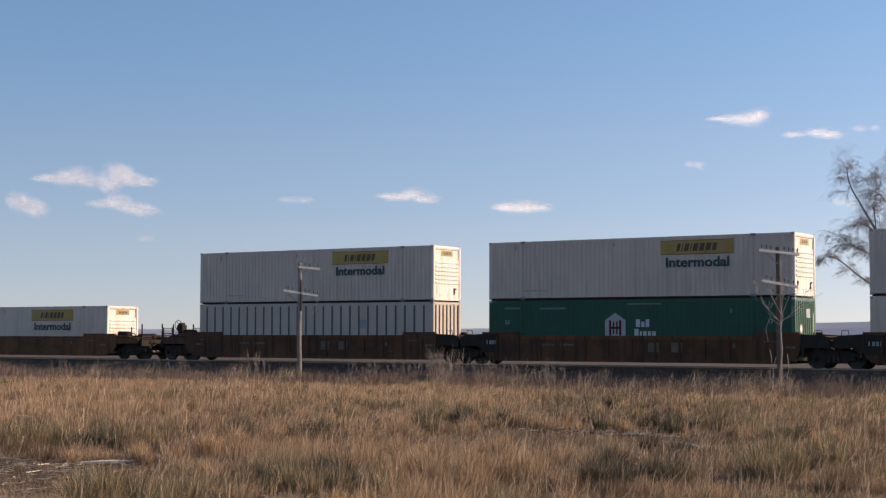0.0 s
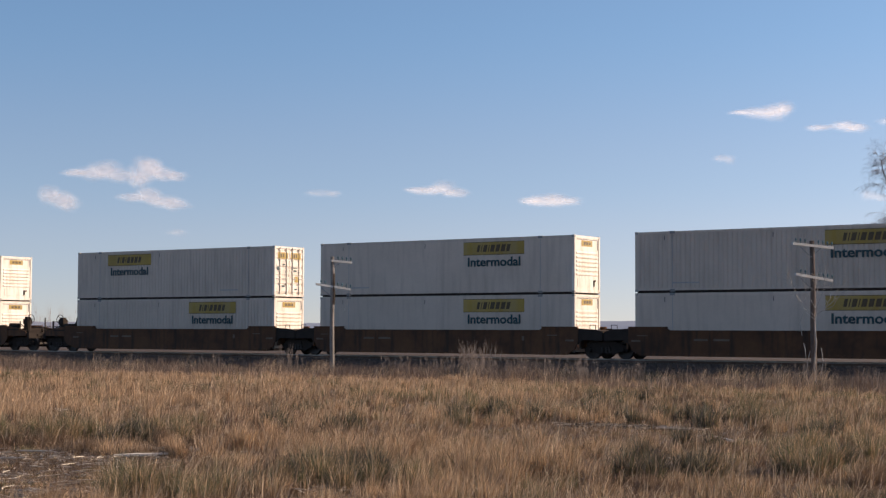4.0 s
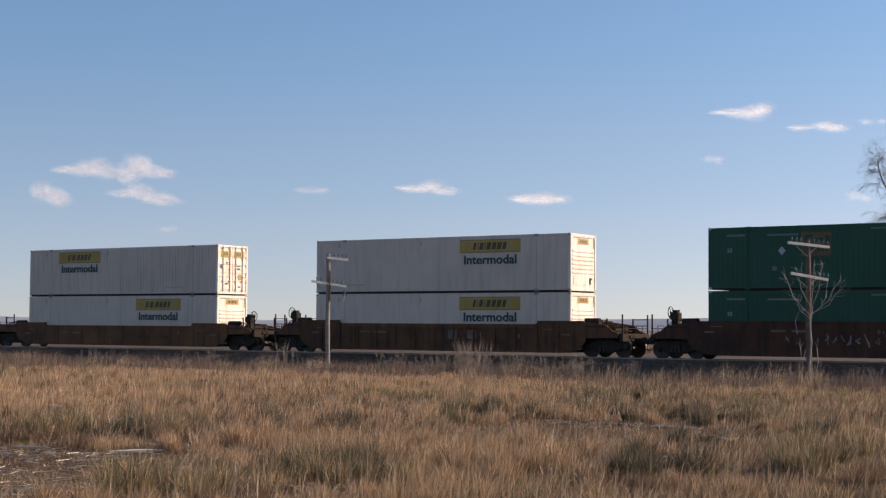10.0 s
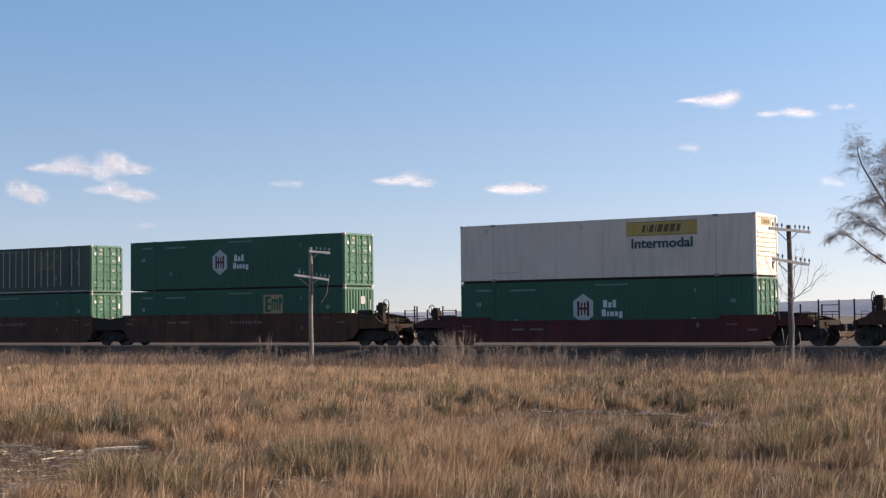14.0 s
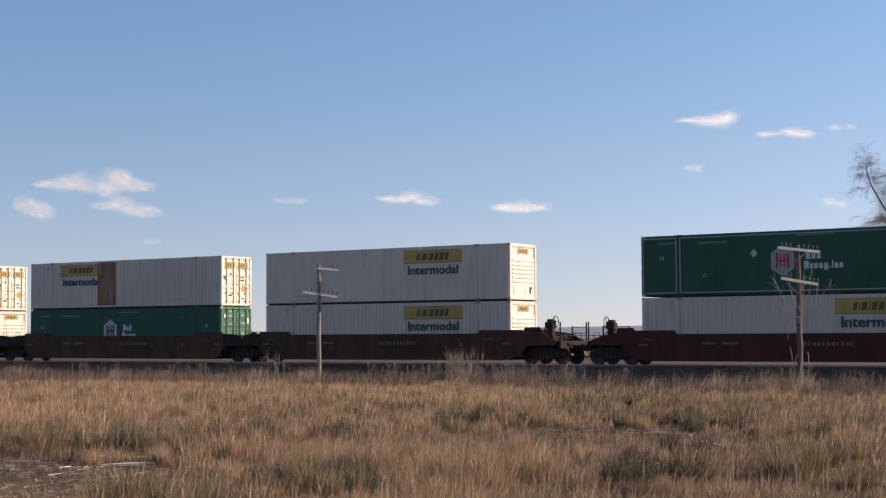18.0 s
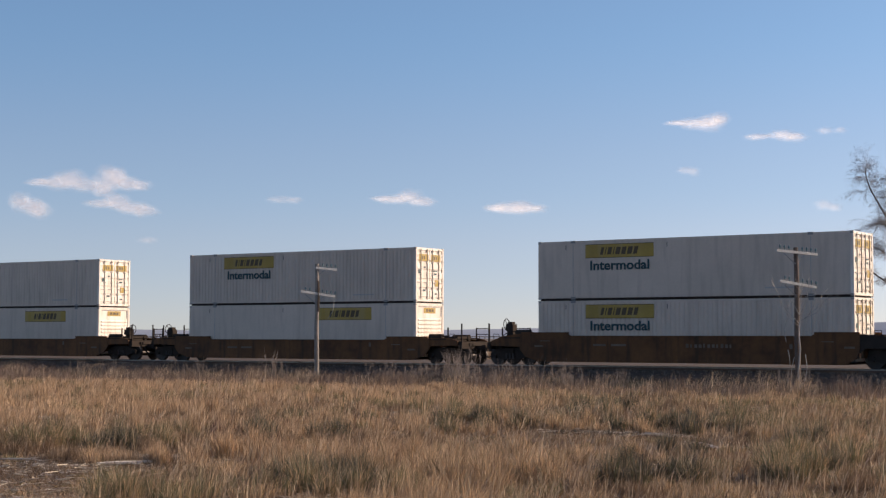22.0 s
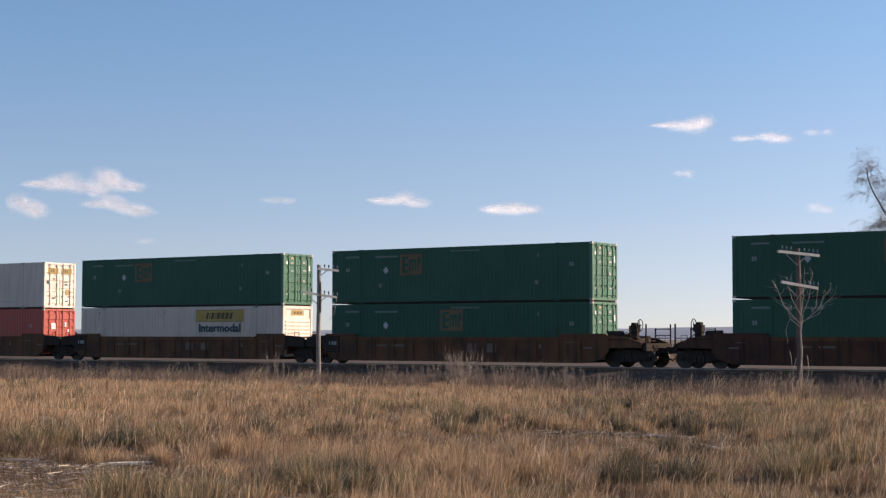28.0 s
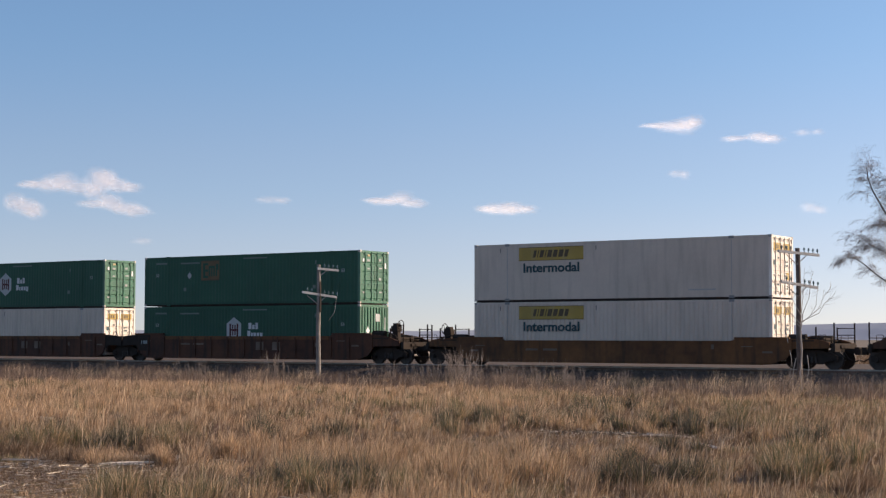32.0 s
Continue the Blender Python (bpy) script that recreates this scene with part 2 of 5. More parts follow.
ARM_WOOD = material("silvered_crossarm_wood", (0.66, 0.63, 0.58), (0.50, 0.47, 0.43), 0.8, 0, 3, 22, 0.3)
GLASS_BLUE = material("insulator_glass", (0.10, 0.16, 0.17), None, 0.15)
BARK = material("grey_birch_bark", (0.22, 0.19, 0.165), (0.13, 0.11, 0.10), 0.85, 0, 2, 14, 0.3)
TWIGS = material("fine_grey_twigs", (0.33, 0.285, 0.265), (0.25, 0.215, 0.20), 0.85, 0, 1, 8, 0.0, gloss=0.2)
PALE_BARK = material("pale_sapling_bark", (0.46, 0.41, 0.36), (0.30, 0.26, 0.225), 0.8, 0, 3, 14, 0.1)
# the haze of the distance is put into this blue-grey base colour
HILL = material("haze_tinted_woods", (0.36, 0.385, 0.44), (0.32, 0.345, 0.40), 1.0, 0, 0.004, 0.03, 0.0, gloss=0.0)


def cloud_material(density):
    """Soft-edged water vapour: opaque in the middle, torn and thin towards the rim."""
    m = bpy.data.materials.new("cloud_vapour")
    m.use_nodes = True
    n, l = m.node_tree.nodes, m.node_tree.links
    n.remove(n["Principled BSDF"])
    tc = n.new("ShaderNodeTexCoord")
    info = n.new("ShaderNodeObjectInfo")
    flat = n.new("ShaderNodeVectorMath")
    flat.operation = 'MULTIPLY'
    flat.inputs[1].default_value = (1, 0, 1)
    l.new(tc.outputs["Object"], flat.inputs[0])
    torn = n.new("ShaderNodeTexNoise")
    torn.noise_dimensions = '4D'
    torn.inputs["Scale"].default_value, torn.inputs["Detail"].default_value = 1.5, 2.5
    own = n.new("ShaderNodeMath")
    own.operation = 'MULTIPLY'
    own.inputs[1].default_value = 37.0
    l.new(info.outputs["Random"], own.inputs[0])
    l.new(own.outputs[0], torn.inputs["W"])
    l.new(flat.outputs[0], torn.inputs["Vector"])
    rad = n.new("ShaderNodeVectorMath")
    rad.operation = 'LENGTH'
    l.new(flat.outputs[0], rad.inputs[0])
    ragged = n.new("ShaderNodeMath")
    ragged.operation = 'MULTIPLY_ADD'
    ragged.inputs[1].default_value = 0.75
    l.new(torn.outputs["Fac"], ragged.inputs[0])
    l.new(rad.outputs["Value"], ragged.inputs[2])
    cut = n.new("ShaderNodeMapRange")
    cut.interpolation_type = 'SMOOTHSTEP'
    cut.inputs["From Min"].default_value, cut.inputs["From Max"].default_value = 1.30, 0.42
    cut.inputs["To Min"].default_value, cut.inputs["To Max"].default_value = 0.0, density
    l.new(ragged.outputs[0], cut.inputs["Value"])
    dif = n.new("ShaderNodeBsdfDiffuse")
    dif.inputs["Color"].default_value = (0.94, 0.88, 0.84, 1)
    trl = n.new("ShaderNodeBsdfTranslucent")
    trl.inputs["Color"].default_value = (0.94, 0.88, 0.84, 1)
    body = n.new("ShaderNodeMixShader")
    body.inputs[0].default_value = 0.5
    l.new(dif.outputs[0], body.inputs[1])
    l.new(trl.outputs[0], body.inputs[2])
    glow = n.new("ShaderNodeEmission")      # added emission in place of daylight scattered inside the vapour
    glow.inputs["Color"].default_value, glow.inputs["Strength"].default_value = (1.0, 0.89, 0.84, 1), 0.30
    lit = n.new("ShaderNodeAddShader")
    l.new(body.outputs[0], lit.inputs[0])
    l.new(glow.outputs[0], lit.inputs[1])
    clear = n.new("ShaderNodeBsdfTransparent")
    ms = n.new("ShaderNodeMixShader")
    l.new(cut.outputs[0], ms.inputs[0])
    l.new(clear.outputs[0], ms.inputs[1])
    l.new(lit.outputs[0], ms.inputs[2])
    l.new(ms.outputs[0], n["Material Output"].inputs["Surface"])
    return m


VAPOUR, THIN_VAPOUR = cloud_material(0.50), cloud_material(0.24)


# ---- mesh tools ----
class Shell:
    """Gathers vertices and faces of one mesh."""

    def __init__(self):
        self.v, self.f = [], []

    def add(self, verts, faces):
        k = len(self.v)
        self.v += [tuple(p) for p in verts]
        self.f += [tuple(i + k for i in face) for face in faces]
        return self

    def box(self, x0, x1, y0, y1, z0, z1):
        return self.add([(x0, y0, z0), (x1, y0, z0), (x1, y1, z0), (x0, y1, z0), (x0, y0, z1), (x1, y0, z1), (x1, y1, z1), (x0, y1, z1)],
                        [(3, 2, 1, 0), (4, 5, 6, 7), (0, 1, 5, 4), (1, 2, 6, 5), (2, 3, 7, 6), (3, 0, 4, 7)])

    def slab(self, outline, y0, y1):
        """An outline in X and Z, counter-clockwise seen from -Y, given a thickness from y0 to y1."""
        n = len(outline)
        self.add([(x, y0, z) for x, z in outline] + [(x, y1, z) for x, z in outline],
                 [tuple(range(n)), tuple(range(2 * n - 1, n - 1, -1))] + [(i + n, (i + 1) % n + n, (i + 1) % n, i) for i in range(n)])
        return self

    def tube(self, a, b, r0, r1=None, sides=6, caps=True):
        a, b = Vector(a), Vector(b)
        r1 = r0 if r1 is None else r1
        d = (b - a).normalized()
        u = d.orthogonal().normalized()
        w = d.cross(u)
        ring = [(math.cos(2 * math.pi * i / sides), math.sin(2 * math.pi * i / sides)) for i in range(sides)]
        faces = [(i, (i + 1) % sides, (i + 1) % sides + sides, i + sides) for i in range(sides)]
        if caps:
            faces += [tuple(range(sides - 1, -1, -1)), tuple(range(sides, 2 * sides))]
        return self.add([a + (u * c + w * s) * r0 for c, s in ring] + [b + (u * c + w * s) * r1 for c, s in ring], faces)

    def loft(self, pts, radii, sides=8):
        """One bent, tapering round bar through the points."""
        k, n = len(self.v), len(pts)
        pts = [Vector(p) for p in pts]
        u = (pts[1] - pts[0]).normalized().orthogonal().normalized()
        for i, (p, r) in enumerate(zip(pts, radii)):
            d = (pts[min(i + 1, n - 1)] - pts[max(i - 1, 0)]).normalized()
            u = (u - d * u.dot(d)).normalized()
            w = d.cross(u)
            self.v += [tuple(p + (u * math.cos(2 * math.pi * j / sides) + w * math.sin(2 * math.pi * j / sides)) * r) for j in range(sides)]
        for i in range(n - 1):
            self.f += [(k + i * sides + j, k + i * sides + (j + 1) % sides, k + (i + 1) * sides + (j + 1) % sides, k + (i + 1) * sides + j) for j in range(sides)]
        self.f += [tuple(k + j for j in range(sides - 1, -1, -1)), tuple(k + (n - 1) * sides + j for j in range(sides))]
        return self

    def mesh(self, name, mat):
        me = bpy.data.meshes.new(name)
        me.from_pydata(self.v, [], self.f)
        me.materials.append(mat)
        return me


def part(name, shell, mat, parent=None, label=""):
    """One mesh object, a part of its parent."""
    ob = new(name, shell.mesh(name, mat) if isinstance(shell, Shell) else shell)
    ob.parent = parent
    return tagged(ob, label)


def thing(name, label, category, group="", kind=""):
    ob = new(name)
    ob.empty_display_size = 0.3
    return tagged(ob, label, category, group, kind)


def lettering(text, size, mat, depth=0.006):
    """Raised letters as a mesh in the XZ plane that faces -Y, from the built-in font."""
    cu = bpy.data.curves.new("letters", 'FONT')
    cu.body, cu.size, cu.extrude, cu.resolution_u = text, size, depth, 3
    cu.offset = size * 0.026
    ob = bpy.data.objects.new("letters", cu)
    scene.collection.objects.link(ob)
    bpy.context.view_layer.update()
    me = bpy.data.meshes.new_from_object(ob.evaluated_get(bpy.context.evaluated_depsgraph_get()))
    bpy.data.objects.remove(ob)
    me.transform(Matrix.Rotation(radians(90), 4, 'X'))
    me.materials.clear()
    me.materials.append(mat)
    return me


# ---- the ground ----
def ground_height(x, y):
    """The field dips gently towards the line and is hummocky."""
    t = min(max((y - 30.0) / 22.0, 0.0), 1.0)
    dip = -0.25 * t * t * (3 - 2 * t)
    near = max(0.0, 1.0 - abs(y - 30) / 60.0)
    return dip + near * (0.07 * noise.noise((x * 0.35, y * 0.35, 0.0)) + 0.035 * noise.noise((x * 1.1, y * 1.1, 3.0)))


def make_ground():
    xs = [-4200, -2500, -1500, -900, -600, -400, -250, -150, -110] + [-90 + 0.9 * i for i in range(123)] + [30, 50, 90, 150, 250, 400, 600, 900, 1500, 2500, 4200]
    ys = [-4200, -2000, -900, -400, -150, -60, -25, -10] + [0.9 * i for i in range(0, 112)] + [106, 115, 130, 160, 220, 350, 600, 1000, 1800, 3000, 4300]
    v = [(x, y, ground_height(x, y)) for y in ys for x in xs]
    w = len(xs)
    f = [(j * w + i, j * w + i + 1, (j + 1) * w + i + 1, (j + 1) * w + i) for j in range(len(ys) - 1) for i in range(w - 1)]
    s = Shell().add(v, f)
    return tagged(part("ground", s, SOIL), "dry brown field soil with straw litter", "ground", kind="structure")


def make_track():
    """A low bank of ballast, wooden ties and two steel rails."""
    xs = [-720 + 6 * i for i in range(101)] + [-119.6 + 0.4 * i for i in range(400)] + [41 + 6.5 * i for i in range(105)]
    prof = [(-5.2, -0.30), (-4.3, -0.08), (-3.4, 0.06), (-2.5, 0.17), (-1.9, 0.20), (-0.75, 0.16), (0, 0.15), (0.75, 0.16), (1.9, 0.20), (2.5, 0.17), (3.4, 0.06), (4.3, -0.08), (5.2, -0.30)]
    v = []
    for x in xs:
        for k, (y, z) in enumerate(prof):
            j = 0.05 * noise.noise((x * 1.9, y * 2.3, 7.0)) + 0.06 * noise.noise((x * 0.4, y, 1.0))
            v.append((x, TRACK_Y + y + 0.12 * noise.noise((x * 0.8, k, 5.0)), z + j))
    w = len(prof)
    f = [(i * w + k, (i + 1) * w + k, (i + 1) * w + k + 1, i * w + k + 1) for i in range(len(xs) - 1) for k in range(w - 1)]
    tagged(part("ballast_bed", Shell().add(v, f), BALLAST), "low bank of grey crushed stone ballast", "ballast", kind="structure")
    track = thing("railway_track", "steel rails on dark wooden ties in ballast", "track", kind="structure")
    for side in (-1, 1):
        c = TRACK_Y + side * 0.755
        web = Shell().box(-720, 720, c - 0.07, c + 0.07, RAIL - 0.175, RAIL - 0.155).box(-720, 720, c - 0.012, c + 0.012, RAIL - 0.155, RAIL - 0.045)
        rail = part("rail", web, RAIL_STEEL, track)
        part("rail_head", Shell().box(-720, 720, c - 0.036, c + 0.036, RAIL - 0.045, RAIL), RAIL_HEAD, rail, "polished steel rail head")
    near, far = None, Shell()
    tie = Shell().box(-0.11, 0.11, -1.3, 1.3, -0.18, 0.0).mesh("tie", TIE_WOOD)
    for i in range(-1300, 1301):
        x = i * 0.54 + 0.03 * math.sin(i * 7.1)
        if -84 < x < -2:
            t = part("tie", tie, TIE_WOOD, track)
            t.location = (x, TRACK_Y + 0.05 * math.sin(i * 3.3), RAIL - 0.178)
        else:
            far.box(x - 0.11, x + 0.11, TRACK_Y - 1.3, TRACK_Y + 1.3, RAIL - 0.36, RAIL - 0.178)
    tagged(part("tie_row", far, TIE_WOOD, track), "dark creosoted wooden ties", kind="stuff")
    rng = random.Random(5)
    s = Shell()
    for i in range(9000):
        x, y = rng.uniform(-95, 10), rng.choice((-1, 1, -1)) * rng.uniform(1.0, 4.6)
        r = rng.uniform(0.025, 0.06)
        z = np.interp(abs(y), [0, 1.9, 2.5, 3.4, 4.3, 5.2], [0.15, 0.2, 0.17, 0.06, -0.08, -0.3]) + 0.03
        p = [(x + r * rng.uniform(-1.3, 1.3) * 0.3 + dx * r * rng.uniform(0.7, 1.3), TRACK_Y + y + dy * r * rng.uniform(0.7, 1.3), z + dz * r * rng.uniform(0.6, 1.1)) for dx, dy, dz in ((1, 0, 0), (-1, 0, 0), (0, 1, 0), (0, -1, 0), (0, 0, 1), (0, 0, -1))]
        s.add(p, [(0, 2, 4), (2, 1, 4), (1, 3, 4), (3, 0, 4), (2, 0, 5), (1, 2, 5), (3, 1, 5), (0, 3, 5)])
    road = Shell().box(-720, 720, 90.0, 118.0, -0.35, -0.19)
    tagged(part("service_road", road, GRAVEL), "pale gravel service road beyond the railway", "road", kind="structure")
    tagged(part("ballast_stones", s, STONE), "loose grey crushed stones along the track", "gravel", kind="stuff")


make_ground()
make_track()

# ---- containers ----
CL, CW, CH = 16.154, 2.59, 2.896
HX, HY = CL / 2, CW / 2


def ribbed_side(side, pitch, depth, x0=-HX + 0.16, x1=HX - 0.16, z0=0.16, z1=CH - 0.12):
    """A corrugated steel wall."""
    s = Shell()
    n = max(1, round((x1 - x0) / pitch))
    step = (x1 - x0) / n
    pts = []
    for i in range(n):
        x = x0 + i * step
        pts += [(x, 0), (x + step * 0.36, 0), (x + step * 0.5, depth), (x + step * 0.86, depth)]
    pts.append((x1, 0))
    y = side * (HY - 0.008)
    v = [(px, y - side * d, z) for px, d in pts for z in (z0, z1)]
    f = [(2 * i, 2 * i + 2, 2 * i + 3, 2 * i + 1) if side < 0 else (2 * i + 1, 2 * i + 3, 2 * i + 2, 2 * i) for i in range(len(pts) - 1)]
    return s.add(v, f)


def flat_side(side):
    """A smooth plate wall."""
    a, b = sorted((side * (HY - 0.006), side * (HY - 0.035)))
    return Shell().box(-HX + 0.16, HX - 0.16, a, b, 0.16, CH - 0.12)


def plate(s, cx, cz, w, h, side, lift=0.008):
    """A thin decal on a side wall."""
    y = side * (HY + lift)
    s.box(cx - w / 2, cx + w / 2, min(y, y - side * 0.005), max(y, y - side * 0.005), cz - h / 2, cz + h / 2)
    return s


def end_plate(s, cy, cz, w, h, lift=0.02, x=HX):
    s.box(x + lift - 0.006, x + lift, cy - w / 2, cy + w / 2, cz - h / 2, cz + h / 2)
    return s


def letter_blocks(s, widths, x, z, h, gap, side, lift):
    """A row of plain blocks in place of a brand's letters; read from left to right on either side."""
    total = sum(widths) + gap * (len(widths) - 1)
    cur = x - total / 2
    y = side * (HY + lift)
    slant = -0.12 * h * side
    for w in (widths if side < 0 else list(reversed(widths))):
        s.slab([(cur - slant, z - h / 2), (cur + w - slant, z - h / 2), (cur + w + slant, z + h / 2), (cur + slant, z + h / 2)], min(y, y - side * 0.005), max(y, y - side * 0.005))
        cur += w + gap


def hexagon(s, cx, cz, w, h, side, lift):
    y = side * (HY + lift)
    pts = [(cx, cz - h / 2), (cx + w / 2, cz - h / 4), (cx + w / 2, cz + h / 4), (cx, cz + h / 2), (cx - w / 2, cz + h / 4), (cx - w / 2, cz - h / 4)]
    s.slab(pts, min(y, y - side * 0.005), max(y, y - side * 0.005))


WORD = lettering("Intermodal", 0.64, TEAL_INK)
WORD.transform(Matrix.Diagonal((1.15, 1, 1, 1)))
SIZE_MARK = lettering("53", 0.26, SIZE_INK)


def place_word(mesh, name, parent, x, z, side, lift=0.012):
    ob = part(name, mesh, None, parent)
    w = max(v.co.x for v in mesh.vertices)
    ob.matrix_basis = pose(x - w / 2, -HY - lift, z) if side < 0 else pose(x + w / 2, HY + lift, z, 0, 0, 180)
    return ob


def yellow_label(root, x, word):
    for side in (-1, 1):
        lab = part("label", plate(Shell(), x, CH - 0.55, 3.70, 0.68, side), YELLOW, root, "yellow company panel with dark bars")
        ink = Shell()
        letter_blocks(ink, [0.16, 0.05, 0.22, 0.05, 0.24, 0.23, 0.25, 0.20], x, CH - 0.55, 0.36, 0.085, side, 0.014)
        plate(ink, x, CH - 0.225, 3.70, 0.025, side, 0.013)
        plate(ink, x, CH - 0.875, 3.70, 0.025, side, 0.013)
        part("label_print", ink, BROWN_INK, lab)
        if word:
            place_word(WORD, "lettering", root, x, CH - 1.46, side)


def hub_logo(root, xf, red=False, inc=False):
    """A hexagon badge with an upright-barred mark and two rows of plain blocks."""
    x = -HX + xf * CL + 0.5
    for side in (-1, 1):
        flip = 1 if side < 0 else -1
        badge = Shell()
        hexagon(badge, x, 1.52, 1.10, 1.46, side, 0.008)
        b = part("badge", badge, GREY_INK if red else BADGE, root, "pale grey hexagon badge")
        mark = Shell()
        for dx, w, h in ((-0.27, 0.12, 0.72), (-0.09, 0.08, 0.60), (0.09, 0.08, 0.60), (0.27, 0.12, 0.72)):
            plate(mark, x + dx, 1.52, w, h, side, 0.014)
        plate(mark, x, 1.52, 0.46, 0.11, side, 0.015)
        part("badge_mark", mark, RED_INK if red else CAR_MAROON, b)
        word = Shell()
        tx = x + flip * 1.62
        # rows of plain blocks, some of them shorter
        for z, row in ((1.74, ((0.22, 0.36, 0.0), (0.17, 0.25, -0.055), (0.18, 0.36, 0.0))),
                       (1.30, ((0.22, 0.34, 0.0), (0.11, 0.23, -0.055), (0.18, 0.23, -0.055), (0.17, 0.23, -0.055), (0.18, 0.31, -0.095)) + (((0.05, 0.07, -0.13), (0.06, 0.34, 0.0), (0.16, 0.23, -0.055), (0.15, 0.23, -0.055)) if inc else ()))):
            cur = tx - flip * (0.60 - (0.08 if z > 1.5 else 0.0))
            for w, h, dz in row:
                plate(word, cur + flip * w / 2, z + dz, w, h, side, 0.008)
                cur += flip * (w + 0.065)
        part("name_print", word, NAME_INK, root, "rows of white blocks")


def square_logo(root, xf, ink_mat):
    """A tan square panel with heavy dark blocks."""
    x, ZL = -HX + xf * CL + 0.42, 2.02
    for side in (-1, 1):
        panel = Shell()
        plate(panel, x, ZL, 1.40, 1.14, side, 0.008)
        fr = part("logo_panel", panel, ink_mat, root, "faded tan square emblem")
        blocks = Shell()
        flip = 1 if side < 0 else -1
        plate(blocks, x - flip * 0.47, ZL, 0.17, 0.86, side, 0.015)
        for dz in (-0.37, 0, 0.37):
            plate(blocks, x - flip * 0.31, ZL + dz, 0.30, 0.13, side, 0.0145)
        for dx in (-0.06, 0.12, 0.30):
            plate(blocks, x + flip * dx, ZL - 0.04, 0.10, 0.60, side, 0.015)
        plate(blocks, x + flip * 0.12, ZL + 0.20, 0.44, 0.14, side, 0.0145)
        plate(blocks, x + flip * 0.48, ZL + 0.02, 0.10, 0.72, side, 0.015)
        plate(blocks, x + flip * 0.55, ZL + 0.20, 0.16, 0.34, side, 0.0145)
        part("logo_mark", blocks, GREEN, fr)
        for dz in (-0.55, 0.55):
            part("logo_rim", plate(Shell(), x, ZL + dz, 1.40, 0.05, side, 0.012), BROWN_INK, fr)


def diamond(root, xf, z=1.75):
    x = -HX + xf * CL + 0.25
    for side in (-1, 1):
        s = Shell()
        y = side * (HY + 0.01)
        s.slab([(x, z - 0.21), (x + 0.18, z), (x, z + 0.21), (x - 0.18, z)], min(y, y - side * 0.004), max(y, y - side * 0.004))
        part("placard", s, BADGE, root, "pale diamond placard")


def small_marks(root, mat):
    """Stencilled markings too small to read, and the length mark."""
    for side in (-1, 1):
        s = Shell()
        for x, z, w, h in ((-6.7, 2.50, 0.9, 0.10), (-4.4, 2.48, 1.5, 0.09), (0.6, 2.66, 1.8, 0.07), (5.0, 2.30, 0.10, 0.2), (-4.8, 0.95, 0.22, 0.2), (4.9, 0.95, 0.2, 0.2)):
            plate(s, x, z, w, h, side, 0.006)
        part("stencil_print", s, mat, root)
        for x in (-7.0, 6.9):
            place_word(SIZE_MARK, "size_mark", root, x, 1.72, side)


